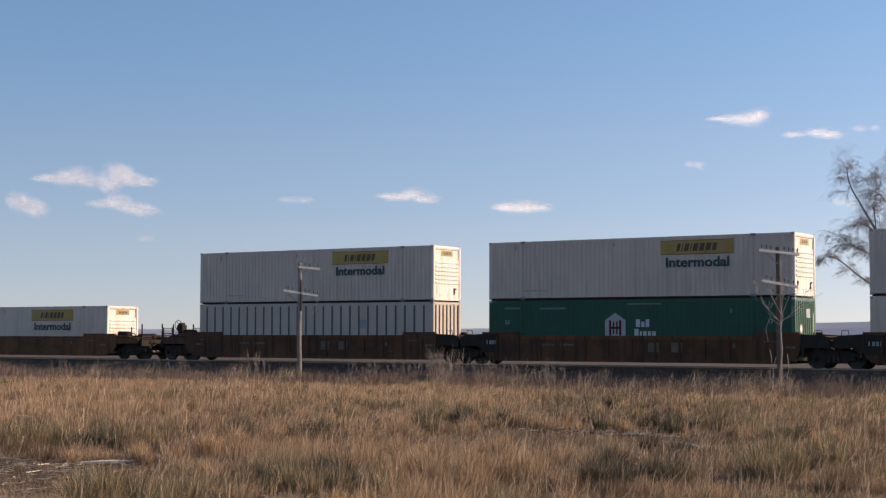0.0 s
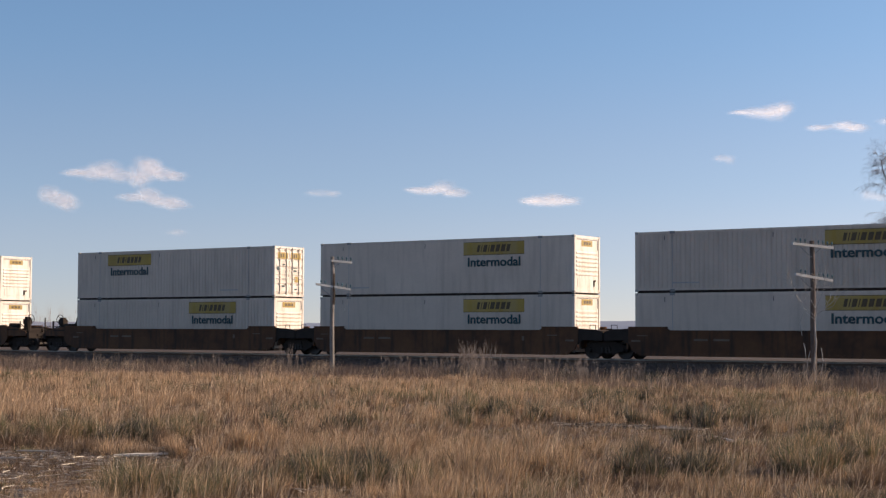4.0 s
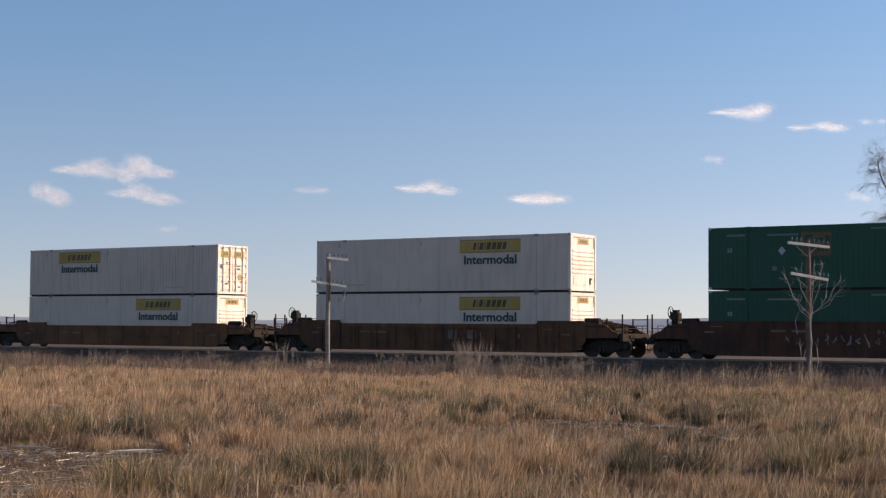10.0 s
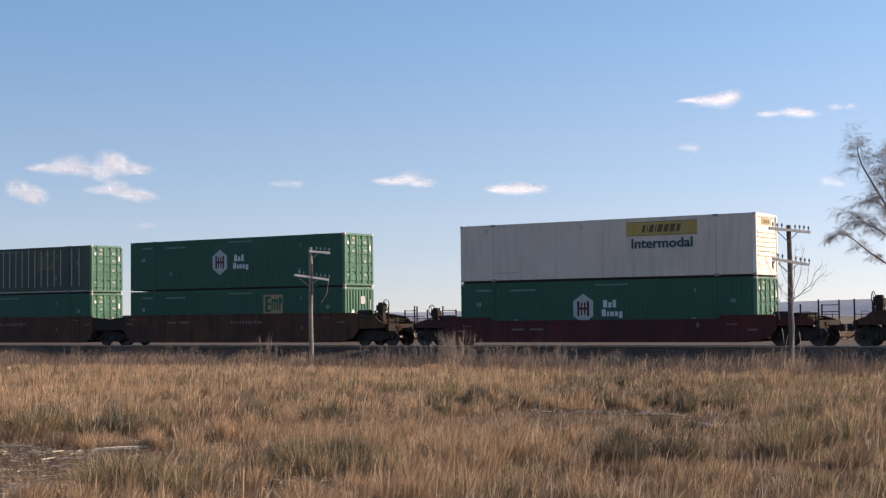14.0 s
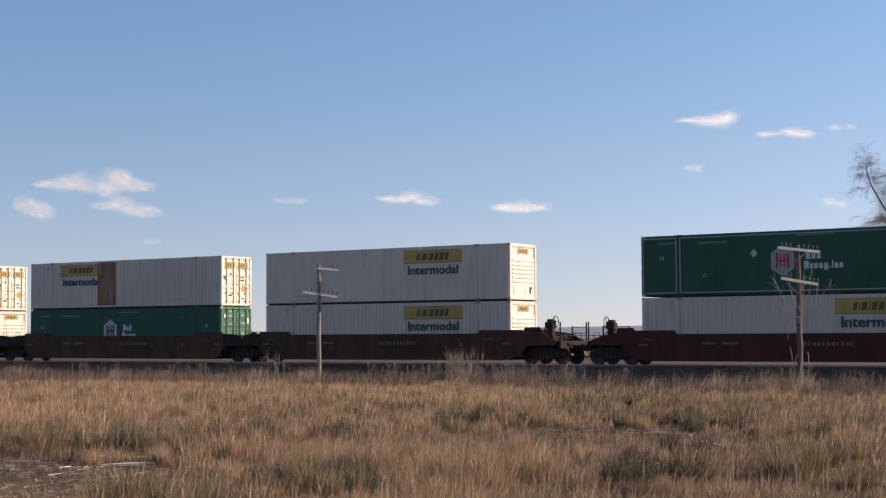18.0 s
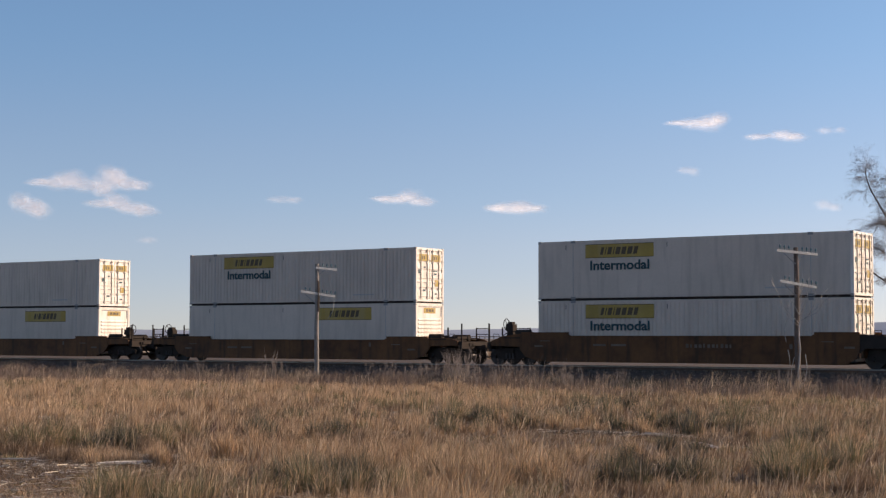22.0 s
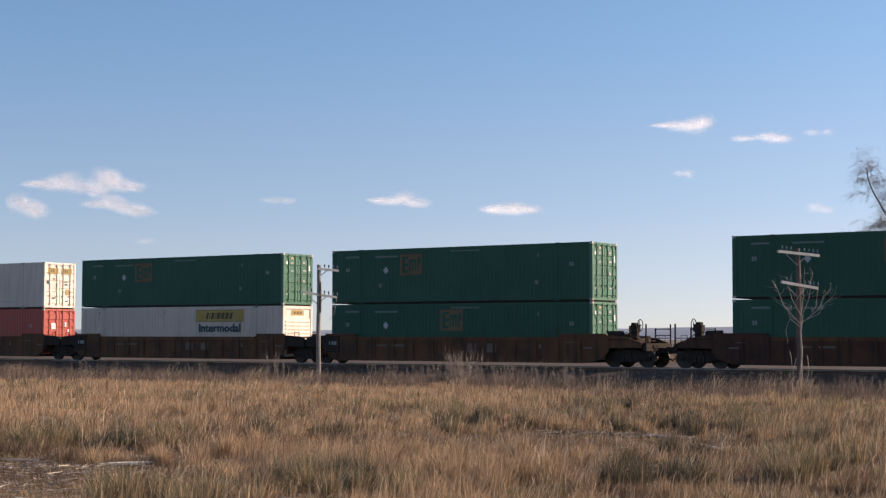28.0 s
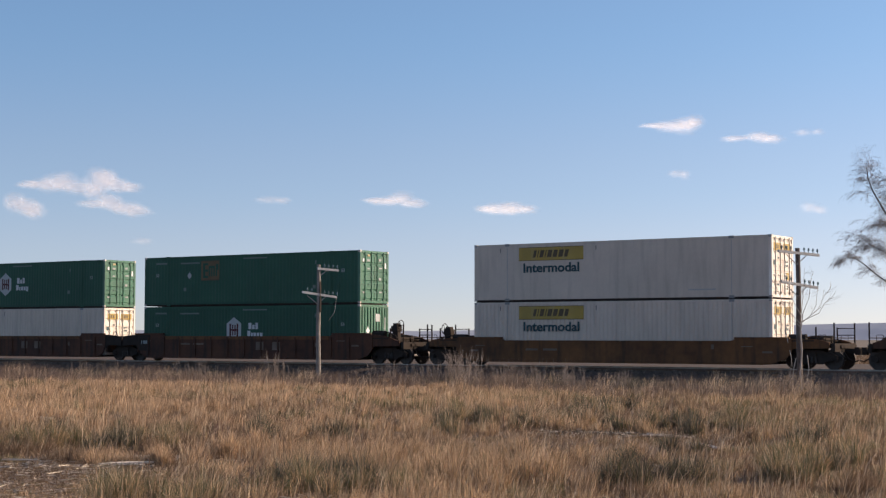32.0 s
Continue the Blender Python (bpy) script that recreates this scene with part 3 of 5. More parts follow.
def door_end(root, mat, style, x_dir=1):
    """Two door leaves with pressed panels, four locking bars, hinges and a header."""
    for side in (-1, 1):
        s = Shell()
        y0, y1 = (0.02, HY - 0.10) if side > 0 else (-HY + 0.10, -0.02)
        n = 5
        h = (CH - 0.46) / n
        face = []
        for i in range(n):
            z = 0.27 + i * h
            face += [(HX - 0.045, z), (HX - 0.022, z + 0.03), (HX - 0.022, z + h * 0.70), (HX - 0.045, z + h * 0.76)]
        s.slab([(HX - 0.075, 0.20), (HX - 0.045, 0.20)] + face + [(HX - 0.045, CH - 0.16), (HX - 0.075, CH - 0.16)], y0, y1)
        d = part("door", s, mat, root)
        hinges = Shell()
        for z in (0.45, 1.05, 1.8, 2.45):
            ye = side * (HY - 0.10)
            hinges.box(HX - 0.05, HX - 0.005, ye - 0.06, ye + 0.06, z - 0.06, z + 0.06)
        iron = STEEL if style == "white" else mat
        part("hinge_set", hinges, iron, d)
        for k, yy in enumerate((0.26, 0.84)):
            bar = Shell()
            y = side * yy
            bar.tube((HX + 0.0, y, 0.14), (HX + 0.0, y, CH - 0.08), 0.022, sides=6)
            for z in (0.22, 0.75, 1.45, 2.1, CH - 0.2):
                bar.box(HX - 0.03, HX + 0.026, y - 0.06, y + 0.06, z - 0.03, z + 0.03)
            bar.box(HX + 0.005, HX + 0.03, min(y, y + side * 0.3), max(y, y + side * 0.3), 1.02, 1.06)
            part("locking_bar", bar, iron, d)
    marks = []
    if style == "white":
        marks = [(YELLOW, [(-0.56, 2.36, 0.86, 0.36), (0.56, 2.36, 0.86, 0.36), (0.62, 1.02, 0.30, 0.34)]),
                 (BROWN_INK, [(-0.70, 2.36, 0.10, 0.18), (-0.52, 2.36, 0.10, 0.18), (0.42, 2.36, 0.12, 0.18), (0.62, 2.36, 0.10, 0.18)]),
                 (TEAL_INK, [(-0.98, 1.62, 0.18, 0.22), (-0.5, 1.85, 0.16, 0.08), (0.5, 1.5, 0.25, 0.10), (0.5, 1.68, 0.3, 0.06), (-0.55, 0.62, 0.24, 0.10), (0.55, 0.45, 0.2, 0.08)])]
    elif style == "green":
        marks = [(WHITE_INK, [(-1.0, 2.35, 0.14, 0.18), (1.0, 2.1, 0.12, 0.3)]),
                 (GREY_INK, [(-0.55, 2.35, 0.25, 0.12), (0.5, 2.40, 0.22, 0.12), (-0.55, 1.9, 0.22, 0.08), (0.55, 1.95, 0.3, 0.08), (0.5, 1.35, 0.2, 0.14), (-1.0, 0.6, 0.16, 0.10), (0.55, 0.62, 0.24, 0.08)]),
                 (TAN_INK, [(-0.52, 2.62, 0.22, 0.10)])]
    elif style == "red":
        marks = [(WHITE_INK, [(-0.5, 1.8, 0.35, 0.4), (0.5, 1.9, 0.14, 0.3), (0.75, 1.5, 0.12, 0.2), (0.5, 1.0, 0.2, 0.15)])]
    for mat_ink, rows in marks:
        for y, z, w, h in rows:
            part("door_decal", end_plate(Shell(), y, z, w, h, -0.006 if mat_ink is YELLOW else 0.002), mat_ink, root)


def front_end(root, mat, style):
    """A front bulkhead with pressed horizontal ribs, a label and a small box."""
    s = Shell().box(HX - 0.06, HX - 0.03, -HY + 0.1, HY - 0.1, 0.18, CH - 0.14)
    part("front_wall", s, mat, root)
    ribs = 6
    if style == "white":
        for i in range(ribs):
            z = 0.88 + i * 0.215
            part("front_rib", Shell().slab([(HX - 0.03, z), (HX + 0.012, z + 0.02), (HX + 0.012, z + 0.09), (HX - 0.03, z + 0.13)], -HY + 0.24, HY - 0.24), mat, root)
        lab = part("front_label", end_plate(Shell(), 0, 2.50, 1.10, 0.30, -0.02), YELLOW, root, "small yellow company panel")
        part("front_label_bars", end_plate(end_plate(end_plate(Shell(), -0.25, 2.5, 0.18, 0.14, -0.014), 0.02, 2.5, 0.22, 0.14, -0.014), 0.28, 2.5, 0.16, 0.14, -0.014), BROWN_INK, lab)
        hatch = part("inspection_plate", Shell().box(HX - 0.03, HX - 0.01, -0.95, 0.95, 0.32, 0.74), mat, root)
        part("latch", Shell().box(HX - 0.01, HX + 0.02, 0.62, 0.72, 0.36, 0.68).box(HX - 0.01, HX + 0.02, 0.72, 0.86, 0.60, 0.68), DARK_STEEL, hatch, "dark bent latch")
        edge = Shell()
        edge.box(HX - 0.032, HX - 0.018, HY - 0.24, HY - 0.20, 2.2, 2.68).box(HX - 0.032, HX - 0.018, -HY + 0.26, HY - 0.2, 2.68, 2.71)
        part("frame_seam", edge, GROOVE, root)
    elif style == "vertical_white":
        for i in range(7):
            y = -1.05 + i * 0.35
            part("front_rib", Shell().box(HX - 0.03, HX + 0.01, y - 0.03, y + 0.03, 0.2, CH - 0.16), GROOVE, root)
    else:
        for i in range(9):
            y = -1.04 + i * 0.26
            part("front_rib", Shell().box(HX - 0.03, HX + 0.015, y - 0.05, y + 0.05, 0.2, CH - 0.16), mat, root)
        s = Shell()
        for y, z, w, h in ((0.28, 2.18, 0.40, 0.42), (0.95, 1.75, 0.06, 0.9), (-0.05, 0.75, 0.2, 0.12)):
            end_plate(s, y, z, w, h, 0.022)
        part("front_decal", s, BADGE, root)
        s = Shell()
        s.add([(HX + 0.022, -0.62, 1.25), (HX + 0.022, -0.44, 1.47), (HX + 0.022, -0.62, 1.69), (HX + 0.022, -0.80, 1.47)], [(0, 1, 2, 3)])
        part("front_placard", s, WHITE_INK, root)


PROTO = {}


def build_container(kind):
    """A 53 foot container: corner posts, rails, castings, walls, roof, floor, ends and its markings."""
    family, look_of = kind.split(":")
    opts = look_of.split(",")
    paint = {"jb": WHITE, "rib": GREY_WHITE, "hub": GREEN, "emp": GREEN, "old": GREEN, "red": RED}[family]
    if "posts" in look_of:
        paint = CHARCOAL_GREEN
    label = {"jb": "white steel freight container with a yellow company panel", "rib": "plain white freight container with dark panel joints",
             "hub": "dark green freight container with a white hexagon badge", "emp": "dark green freight container with a tan square emblem",
             "old": "dark green framed freight container with a red badge", "red": "red freight container with a white hexagon badge"}[family]
    if "posts" in opts:
        label = "charcoal green freight container with pale side posts"
    if "rust" in opts:
        label = "white freight container with a rusted side panel"
    root = thing("container", label, "freight container", "double-stacked containers on the train")
    # white and green ends get the copies with sunlight in the colour
    end_paint = {"jb": WHITE_SUNLIT_END, "hub": GREEN_SUNLIT_END, "emp": GREEN_SUNLIT_END, "old": GREEN_SUNLIT_END}.get(family, paint)
    part("roof", Shell().box(-HX + 0.06, HX - 0.06, -HY + 0.05, HY - 0.05, CH - 0.05, CH - 0.012), paint, root)
    part("floor", Shell().box(-HX + 0.06, HX - 0.06, -HY + 0.05, HY - 0.05, 0.0, 0.16), DARK_STEEL, root)
    # dark filler added to keep sky light out of the stacking gap
    part("under_frame", Shell().box(-HX + (0.08 if family in ("jb", "rib") else 1.0), HX - 0.08, -HY + 0.10, HY - 0.10, -0.046, -0.002), DARK_STEEL, root)
    for side in (-1, 1):
        if "smooth" in opts:
            wall = flat_side(side)
        elif family == "rib":
            wall = ribbed_side(side, 40, 0.0)
        elif "posts" in opts:
            wall = ribbed_side(side, 40, 0.0)
        else:
            wall = ribbed_side(side, 0.24, 0.028 if family == "jb" else 0.014)
        part("side_wall", wall, paint, root)
        y0, y1 = (side * HY - 0.10, side * HY) if side > 0 else (side * HY, side * HY + 0.10)
        part("bottom_rail", Shell().box(-HX + 0.15, HX - 0.15, y0, y1, 0.065, 0.17), paint, root)
        part("top_rail", Shell().box(-HX + 0.15, HX - 0.15, y0, y1, CH - 0.13, CH - 0.03), paint, root)
        for sx in (-1, 1):
            xa, xb = sorted((sx * HX, sx * (HX - 0.16)))
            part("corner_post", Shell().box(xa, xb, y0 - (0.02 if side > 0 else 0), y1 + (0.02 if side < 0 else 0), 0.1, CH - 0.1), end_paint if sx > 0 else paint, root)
            for z0 in (0.0, CH - 0.118):
                part("corner_casting", Shell().box(xa - 0.004, xb, y0 - 0.004, y1 + 0.004, z0, z0 + 0.118), STEEL, root)
                zl = max(0.0, z0 - 0.01)
                if z0 == 0.0:
                    part("stacking_lock", Shell().box(sx * 6.096 - 0.07, sx * 6.096 + 0.07, y0 + 0.015, y1 - 0.015, -0.0485, 0.0), DARK_STEEL, root)
                part("lifting_casting", Shell().box(sx * 6.096 - 0.13, sx * 6.096 + 0.13, y0 - 0.012, y1 + 0.012, zl, zl + 0.128), CASTING_GREY if family == "jb" else paint, root)
            part("inner_post", plate(Shell(), sx * 6.096, CH / 2, 0.035, CH - 0.34, side, 0.004), PALE_LINE if family == "jb" else paint, root)
        if family == "jb":
            for x in (-6.5, -1.0):
                part("seam_mark", plate(Shell(), x, CH - 0.33, 0.035, 0.22, side, 0.006), GROOVE, root)
            part("stencil_bar", plate(Shell(), 4.6 if "D" in opts else -5.4, 0.42, 1.4, 0.07, side, 0.006), PALE_LINE, root)
        if family == "rib":
            for i in range(26):
                part("panel_joint", plate(Shell(), -HX + 0.55 + i * 0.60, CH / 2, 0.11, CH - 0.34, side, 0.004), GROOVE, root)
            part("side_hatch", plate(Shell(), 3.6, 1.75, 0.5, 0.45, side, 0.016), GREY_INK, root)
        if "posts" in opts:
            xs = [-7.4, -6.85] + [-5.75 + 0.585 * i for i in range(20)] + [6.35, 7.0]
            for x in xs:
                part("side_post", plate(Shell(), x, CH / 2 + 0.1, 0.075, CH - 0.6, side, 0.03), POST_GREY, root)
            part("bottom_trim", plate(Shell(), 0, 0.10, CL - 0.4, 0.07, side, 0.012), POST_GREY, root)
        if family == "old":
            for x0, x1 in ((-HX + 0.1, -6.25), (-6.05, 5.62), (5.82, HX - 0.1)):
                s = Shell()
                for xx in (x0, x1):
                    plate(s, xx, CH / 2, 0.06, CH - 0.3, side, 0.014)
                for zz in (0.16, CH - 0.15):
                    plate(s, (x0 + x1) / 2, zz, x1 - x0, 0.05, side, 0.014)
                part("panel_frame", s, GREY_INK, root)
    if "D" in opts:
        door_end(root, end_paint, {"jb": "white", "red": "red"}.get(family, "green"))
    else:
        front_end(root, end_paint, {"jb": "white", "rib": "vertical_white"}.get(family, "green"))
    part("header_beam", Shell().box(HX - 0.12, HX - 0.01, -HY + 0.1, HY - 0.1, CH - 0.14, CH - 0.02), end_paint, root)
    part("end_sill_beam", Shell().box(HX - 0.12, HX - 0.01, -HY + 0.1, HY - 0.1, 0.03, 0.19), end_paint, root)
    part("rear_wall", Shell().box(-HX + 0.03, -HX + 0.07, -HY + 0.1, HY - 0.1, 0.05, CH - 0.03), paint, root)
    if family == "jb":
        yellow_label(root, 3.31 if "F" in opts else -3.55, "nameless" not in opts)
        if "rust" in opts:
            for side in (-1, 1):
                s = ribbed_side(side, 0.24, 0.026, -2.05, -0.55)
                for i, (a, b, c) in enumerate(s.v):
                    s.v[i] = (a, b + side * 0.036, c)
                part("rust_patch", s, RUST, root, "rust-streaked side panel")
    else:
        for o in opts:
            if o.startswith("logo"):
                square_logo(root, float(o[4:]) / 100, EMBLEM_TAN if o == "logo66" else DULL_TAN)
            elif o.startswith("hub"):
                hub_logo(root, float(o[3:]) / 100, family == "old", family in ("old", "red"))
            elif o.startswith("dia"):
                diamond(root, float(o[3:]) / 100, 1.9 if family == "old" else 1.75)
        if family != "rib":
            small_marks(root, STENCIL_GREY)
    return root


def container(kind, m):
    if kind not in PROTO:
        PROTO[kind] = build_container(kind)
        PROTO[kind].matrix_basis = m
        return PROTO[kind]
    return copy_thing(PROTO[kind], m)


# ---- rail trucks ----
WHEEL_R = 0.457


def build_truck():
    root = thing("rail_truck", "black cast steel two-axle rail truck with worn wheels", "rail truck", "trucks under the train")
    for side in (-1, 1):
        y = side * 1.0
        outline = [(-1.15, 0.36), (-0.70, 0.36), (-0.48, 0.24), (0.48, 0.24), (0.70, 0.36), (1.15, 0.36), (1.18, 0.60), (0.95, 0.70), (0.45, 0.86), (-0.45, 0.86), (-0.95, 0.70), (-1.18, 0.60)]
        fr = part("side_frame", Shell().slab(outline, y - 0.07, y + 0.07), DARK_STEEL, root)
        for sx in (-0.9, 0.9):
            part("bearing_cap", Shell().tube((sx, y + side * 0.05, WHEEL_R), (sx, y + side * 0.17, WHEEL_R), 0.12, 0.10, 10), DARK_STEEL, fr)
        for sx in (-0.2, 0.0, 0.2):
            part("spring", Shell().tube((sx, y + side * 0.09, 0.30), (sx, y + side * 0.09, 0.58), 0.07, sides=8), WHEEL_STEEL, fr)
    part("bolster", Shell().box(-0.2, 0.2, -1.12, 1.12, 0.5, 0.78), DARK_STEEL, root)
    part("centre_plate", Shell().tube((0, 0, 0.78), (0, 0, 0.95), 0.35, sides=16), DARK_STEEL, root)
    for sx in (-0.9, 0.9):
        ws = part("wheelset", Shell().tube((0, -1.0, 0), (0, 1.0, 0), 0.085, sides=10), WHEEL_STEEL, root)
        ws.location = (sx, 0, WHEEL_R)
        for side in (-1, 1):
            y = side * 0.755
            w = Shell()
            w.tube((0, y - 0.06, 0), (0, y + 0.06, 0), WHEEL_R, sides=28)
            w.tube((0, y - side * 0.085, 0), (0, y - side * 0.058, 0), WHEEL_R + 0.028, sides=28)
            wh = part("wheel", w, WHEEL_STEEL, ws)
            wh.location = (0, 0, 0)
        ws["axle"] = 1 if sx > 0 else 0
    return root


# ---- well cars ----
CARS = {}


def build_car(paint, top, left, right, posts, brake, logo):
    """A well car: deep side sills, cross beams, bulkheads, end decks over the trucks, couplers, rails and marks."""
    name = {CAR_YELLOW: "weathered yellow", CAR_BROWN: "rusty brown", CAR_MAROON: "dull maroon", CAR_DARK: "grimy dark brown"}[paint]
    root = thing("well_car", name + " steel well car sunk between its trucks", "rail car", "well cars of the train")
    low = 0.22
    graffiti = top > 1.6 and left == "coupler"
    raise_by = 0.0 if top > 1.6 else 0.18
    for side in (-1, 1):
        y = side * 1.46
        lift_end = top + raise_by
        right_edge = [(7.75, low), (8.2, low + 0.25), (8.36, 0.85), (8.36, lift_end)] if right == "joint" else [(8.05, low), (8.75, low + 0.22), (9.05, 0.78), (9.05, lift_end - 0.05), (8.9, lift_end)]
        left_edge = [(7.75, low), (8.2, low + 0.25), (8.36, 0.85), (8.36, lift_end)] if left == "joint" else [(8.05, low), (8.75, low + 0.22), (9.05, 0.78), (9.05, lift_end - 0.05), (8.9, lift_end)]
        outline = right_edge + [(6.35, lift_end), (6.05, top), (-6.05, top), (-6.35, lift_end)] + [(-px, pz) for px, pz in reversed(left_edge)]
        sill = part("side_sill", Shell().slab(outline, y - 0.03, y + 0.03), paint, root)
        part("top_chord", Shell().box(-6.1, 6.1, y - 0.07, y + 0.07, top - (0.13 if posts else 0.02), top + 0.06), CAR_YELLOW if posts else paint, sill)
        part("bottom_chord", Shell().box(-7.7, 7.7, y - 0.06, y + 0.075, low - 0.03, low + 0.10), paint, sill)
        for sx in (-1, 1):
            reach = 8.34 if (left if sx < 0 else right) == "joint" else 8.95
            part("end_chord", Shell().box(min(sx * 6.3, sx * reach), max(sx * 6.3, sx * reach), y - 0.07, y + 0.07, top + raise_by - 0.02, top + raise_by + 0.05), paint, sill)
        if posts:
            for px in (1.15, 2.35):
                xx = px * (1 if side < 0 else -1)
                part("worn_panel", Shell().box(xx - 0.28, xx + 0.28, y + side * 0.031, y + side * 0.036, top - 0.72, top - 0.26), FADED, sill, "pale worn square patch")
            for i in range(13):
                x = -7.5 + i * 1.25
                part("side_post", Shell().box(x - 0.045, x + 0.045, min(y, y + side * 0.085), max(y, y + side * 0.085), low + 0.08, top), paint, sill)
        for cx, w in ((-4.9, 0.7), (-3.9, 0.8)):
            part("stencil_bar", Shell().box(cx, cx + w, y + side * 0.031, y + side * 0.036, top - 0.44, top - 0.34), FADED, sill)
        if logo:
            row = Shell()
            for k in range(11):
                xx = 1.2 * (1 if side < 0 else -1) + (k - 5) * 0.22
                row.box(xx - 0.07, xx + 0.07 - 0.05 * (k % 3 == 1), y + side * 0.031, y + side * 0.037, top - 0.50, top - 0.34 + 0.03 * (k % 4 == 0))
            tagged(part("stencil_row", row, FADED, sill), "faded row of plain bars", kind="stuff")
        if graffiti:
            rng = random.Random(int(top * 100) + side)
            scrawl = Shell()
            x = -4.3
            while x < 2.2:
                w, h = rng.uniform(0.25, 0.5), rng.uniform(0.35, 0.72)
                pts = [(x + w * (k / 4 if k % 2 else rng.random()), y + side * 0.036, 0.92 + h * rng.uniform(-0.5, 0.5)) for k in range(5)]
                scrawl.loft(pts, [rng.uniform(0.02, 0.034)] * len(pts), 4)
                x += w + rng.uniform(-0.12, 0.25)
            part("graffiti", scrawl, SCRAWL, sill, "faded pale painted scrawl")
        for x, z, w, h in ((5.2, 1.0, 0.14, 0.22),):
            tag = Shell().box(x - w / 2, x + w / 2, y + side * 0.031, y + side * 0.038, z - h / 2, z + h / 2)
            part("tag_plate", tag, FADED, sill, "small faded plate")
        for x in (-7.95, 7.9):
            part("number_bar", Shell().box(x - 0.24, x + 0.24, y + side * 0.031, y + side * 0.036, top - 0.50, top - 0.41), FADED, sill, "plain faded bar")
        for x in (-7.6, 6.9):
            part("reflector_strip", Shell().box(x - 0.28, x + 0.28, y + side * 0.031, y + side * 0.036, top - 0.22, top - 0.18), FADED, sill, "faded reflective strip")
    for x in (-7.6, -4.5, -1.5, 1.5, 4.5, 7.6):
        part("cross_beam", Shell().box(x - 0.18, x + 0.18, -1.44, 1.44, 0.20, 0.309), DARK_STEEL, root)
    for sx, kind in ((-1, left), (1, right)):
        reach = 9.72 if kind == "joint" else 11.1
        tall = top + raise_by
        part("bulkhead", Shell().box(sx * 8.45 - 0.04, sx * 8.45 + 0.04, -1.43, 1.43, 0.5, min(tall, 1.35) - 0.02), paint, root)
        deck = part("end_deck", Shell().slab([(sx * 8.5, 0.95), (sx * reach, 0.95), (sx * reach, 1.08), (sx * 8.5, 1.26)] if sx > 0 else [(sx * reach, 0.95), (sx * 8.5, 0.95), (sx * 8.5, 1.26), (sx * reach, 1.08)], -0.72, 0.72), DARK_STEEL, root)
        part("bolster_beam", Shell().box(sx * 9.72 - 0.22, sx * 9.72 + 0.22, -1.42, 1.42, 0.94, 1.20), DARK_STEEL, deck)
        if kind == "joint":
            # dark end casting over the shared truck, with a pale painted mark on some cars
            for side in (-1, 1):
                y0, y1 = (side * 1.42 - 0.03, side * 1.42 + 0.03)
                cheek = [(8.34, 0.72), (8.62, 0.93), (9.72, 0.90), (9.72, tall - 0.20), (9.35, tall - 0.10), (8.34, tall - 0.04)]
                panel = part("end_casting", Shell().slab(cheek if sx > 0 else [(-px, pz) for px, pz in reversed(cheek)], y0, y1), DARK_STEEL, deck, "black cast steel end panel")
                if posts and sx < 0:
                    ya = side * 1.495
                    plate_ob = part("number_panel", Shell().box(-8.33, -7.38, ya - 0.008, ya + 0.008, 0.62, tall - 0.06), DARK_STEEL, deck, "black panel with plain pale bars")
                    mark = Shell()
                    for k, w in enumerate((0.06, 0.12, 0.12, 0.12)):
                        xx = -8.10 + 0.17 * k
                        mark.box(xx, xx + w, ya - 0.014, ya + 0.014, 1.02, 1.22)
                    part("end_mark", mark, GREY_INK, plate_ob)
            part("cross_tie", Shell().tube((sx * 9.30, -1.42, tall - 0.16), (sx * 9.30, 1.42, tall - 0.16), 0.05, sides=6), DARK_STEEL, deck)
            part("grab_iron", Shell().loft([(sx * 9.0, -1.40, tall - 0.10), (sx * 9.0, -1.42, tall + 0.12), (sx * 9.32, -1.42, tall + 0.12), (sx * 9.32, -1.40, tall - 0.12)], [0.018] * 4, 5), DARK_STEEL, deck)
            part("walkway", Shell().box(min(sx * 8.5, sx * 9.6), max(sx * 8.5, sx * 9.6), -1.40, 1.40, 1.24, 1.30), DARK_STEEL, deck)
            continue
        for side in (-1, 1):
            cheek = [(8.9, 0.80), (9.15, 0.93), (10.80, 0.95), (10.80, 1.20), (10.50, 1.30), (10.15, max(1.36, tall - 0.16)), (9.2, tall - 0.03), (8.9, tall - 0.02)]
            gusset = part("side_gusset", Shell().slab(cheek if sx > 0 else [(-px, pz) for px, pz in reversed(cheek)], side * 1.42 - 0.03, side * 1.42 + 0.03), paint, deck)
            part("gusset_rim", Shell().box(min(sx * 8.95, sx * 10.1), max(sx * 8.95, sx * 10.1), side * 1.42 - 0.06, side * 1.42 + 0.06, max(1.36, tall - 0.16) - 0.10, max(1.36, tall - 0.16) - 0.05), DARK_STEEL, gusset)
            part("grab_iron", Shell().loft([(sx * 10.3, side * 1.43, 1.32), (sx * 10.3, side * 1.47, 1.55), (sx * 10.62, side * 1.47, 1.55), (sx * 10.62, side * 1.43, 1.24)], [0.017] * 4, 5), DARK_STEEL, gusset)
        platform = part("end_platform", Shell().box(min(sx * 8.5, sx * 10.2), max(sx * 8.5, sx * 10.2), -1.38, 1.38, 1.26, 1.31), DARK_STEEL, deck)
        part("air_reservoir", Shell().tube((sx * 8.75, -0.95, tall + 0.02), (sx * 9.55, -0.95, tall + 0.02), 0.17, sides=12).box(min(sx * 8.9, sx * 9.4), max(sx * 8.9, sx * 9.4), -1.0, -0.9, 1.31, tall - 0.1), DARK_STEEL, platform)
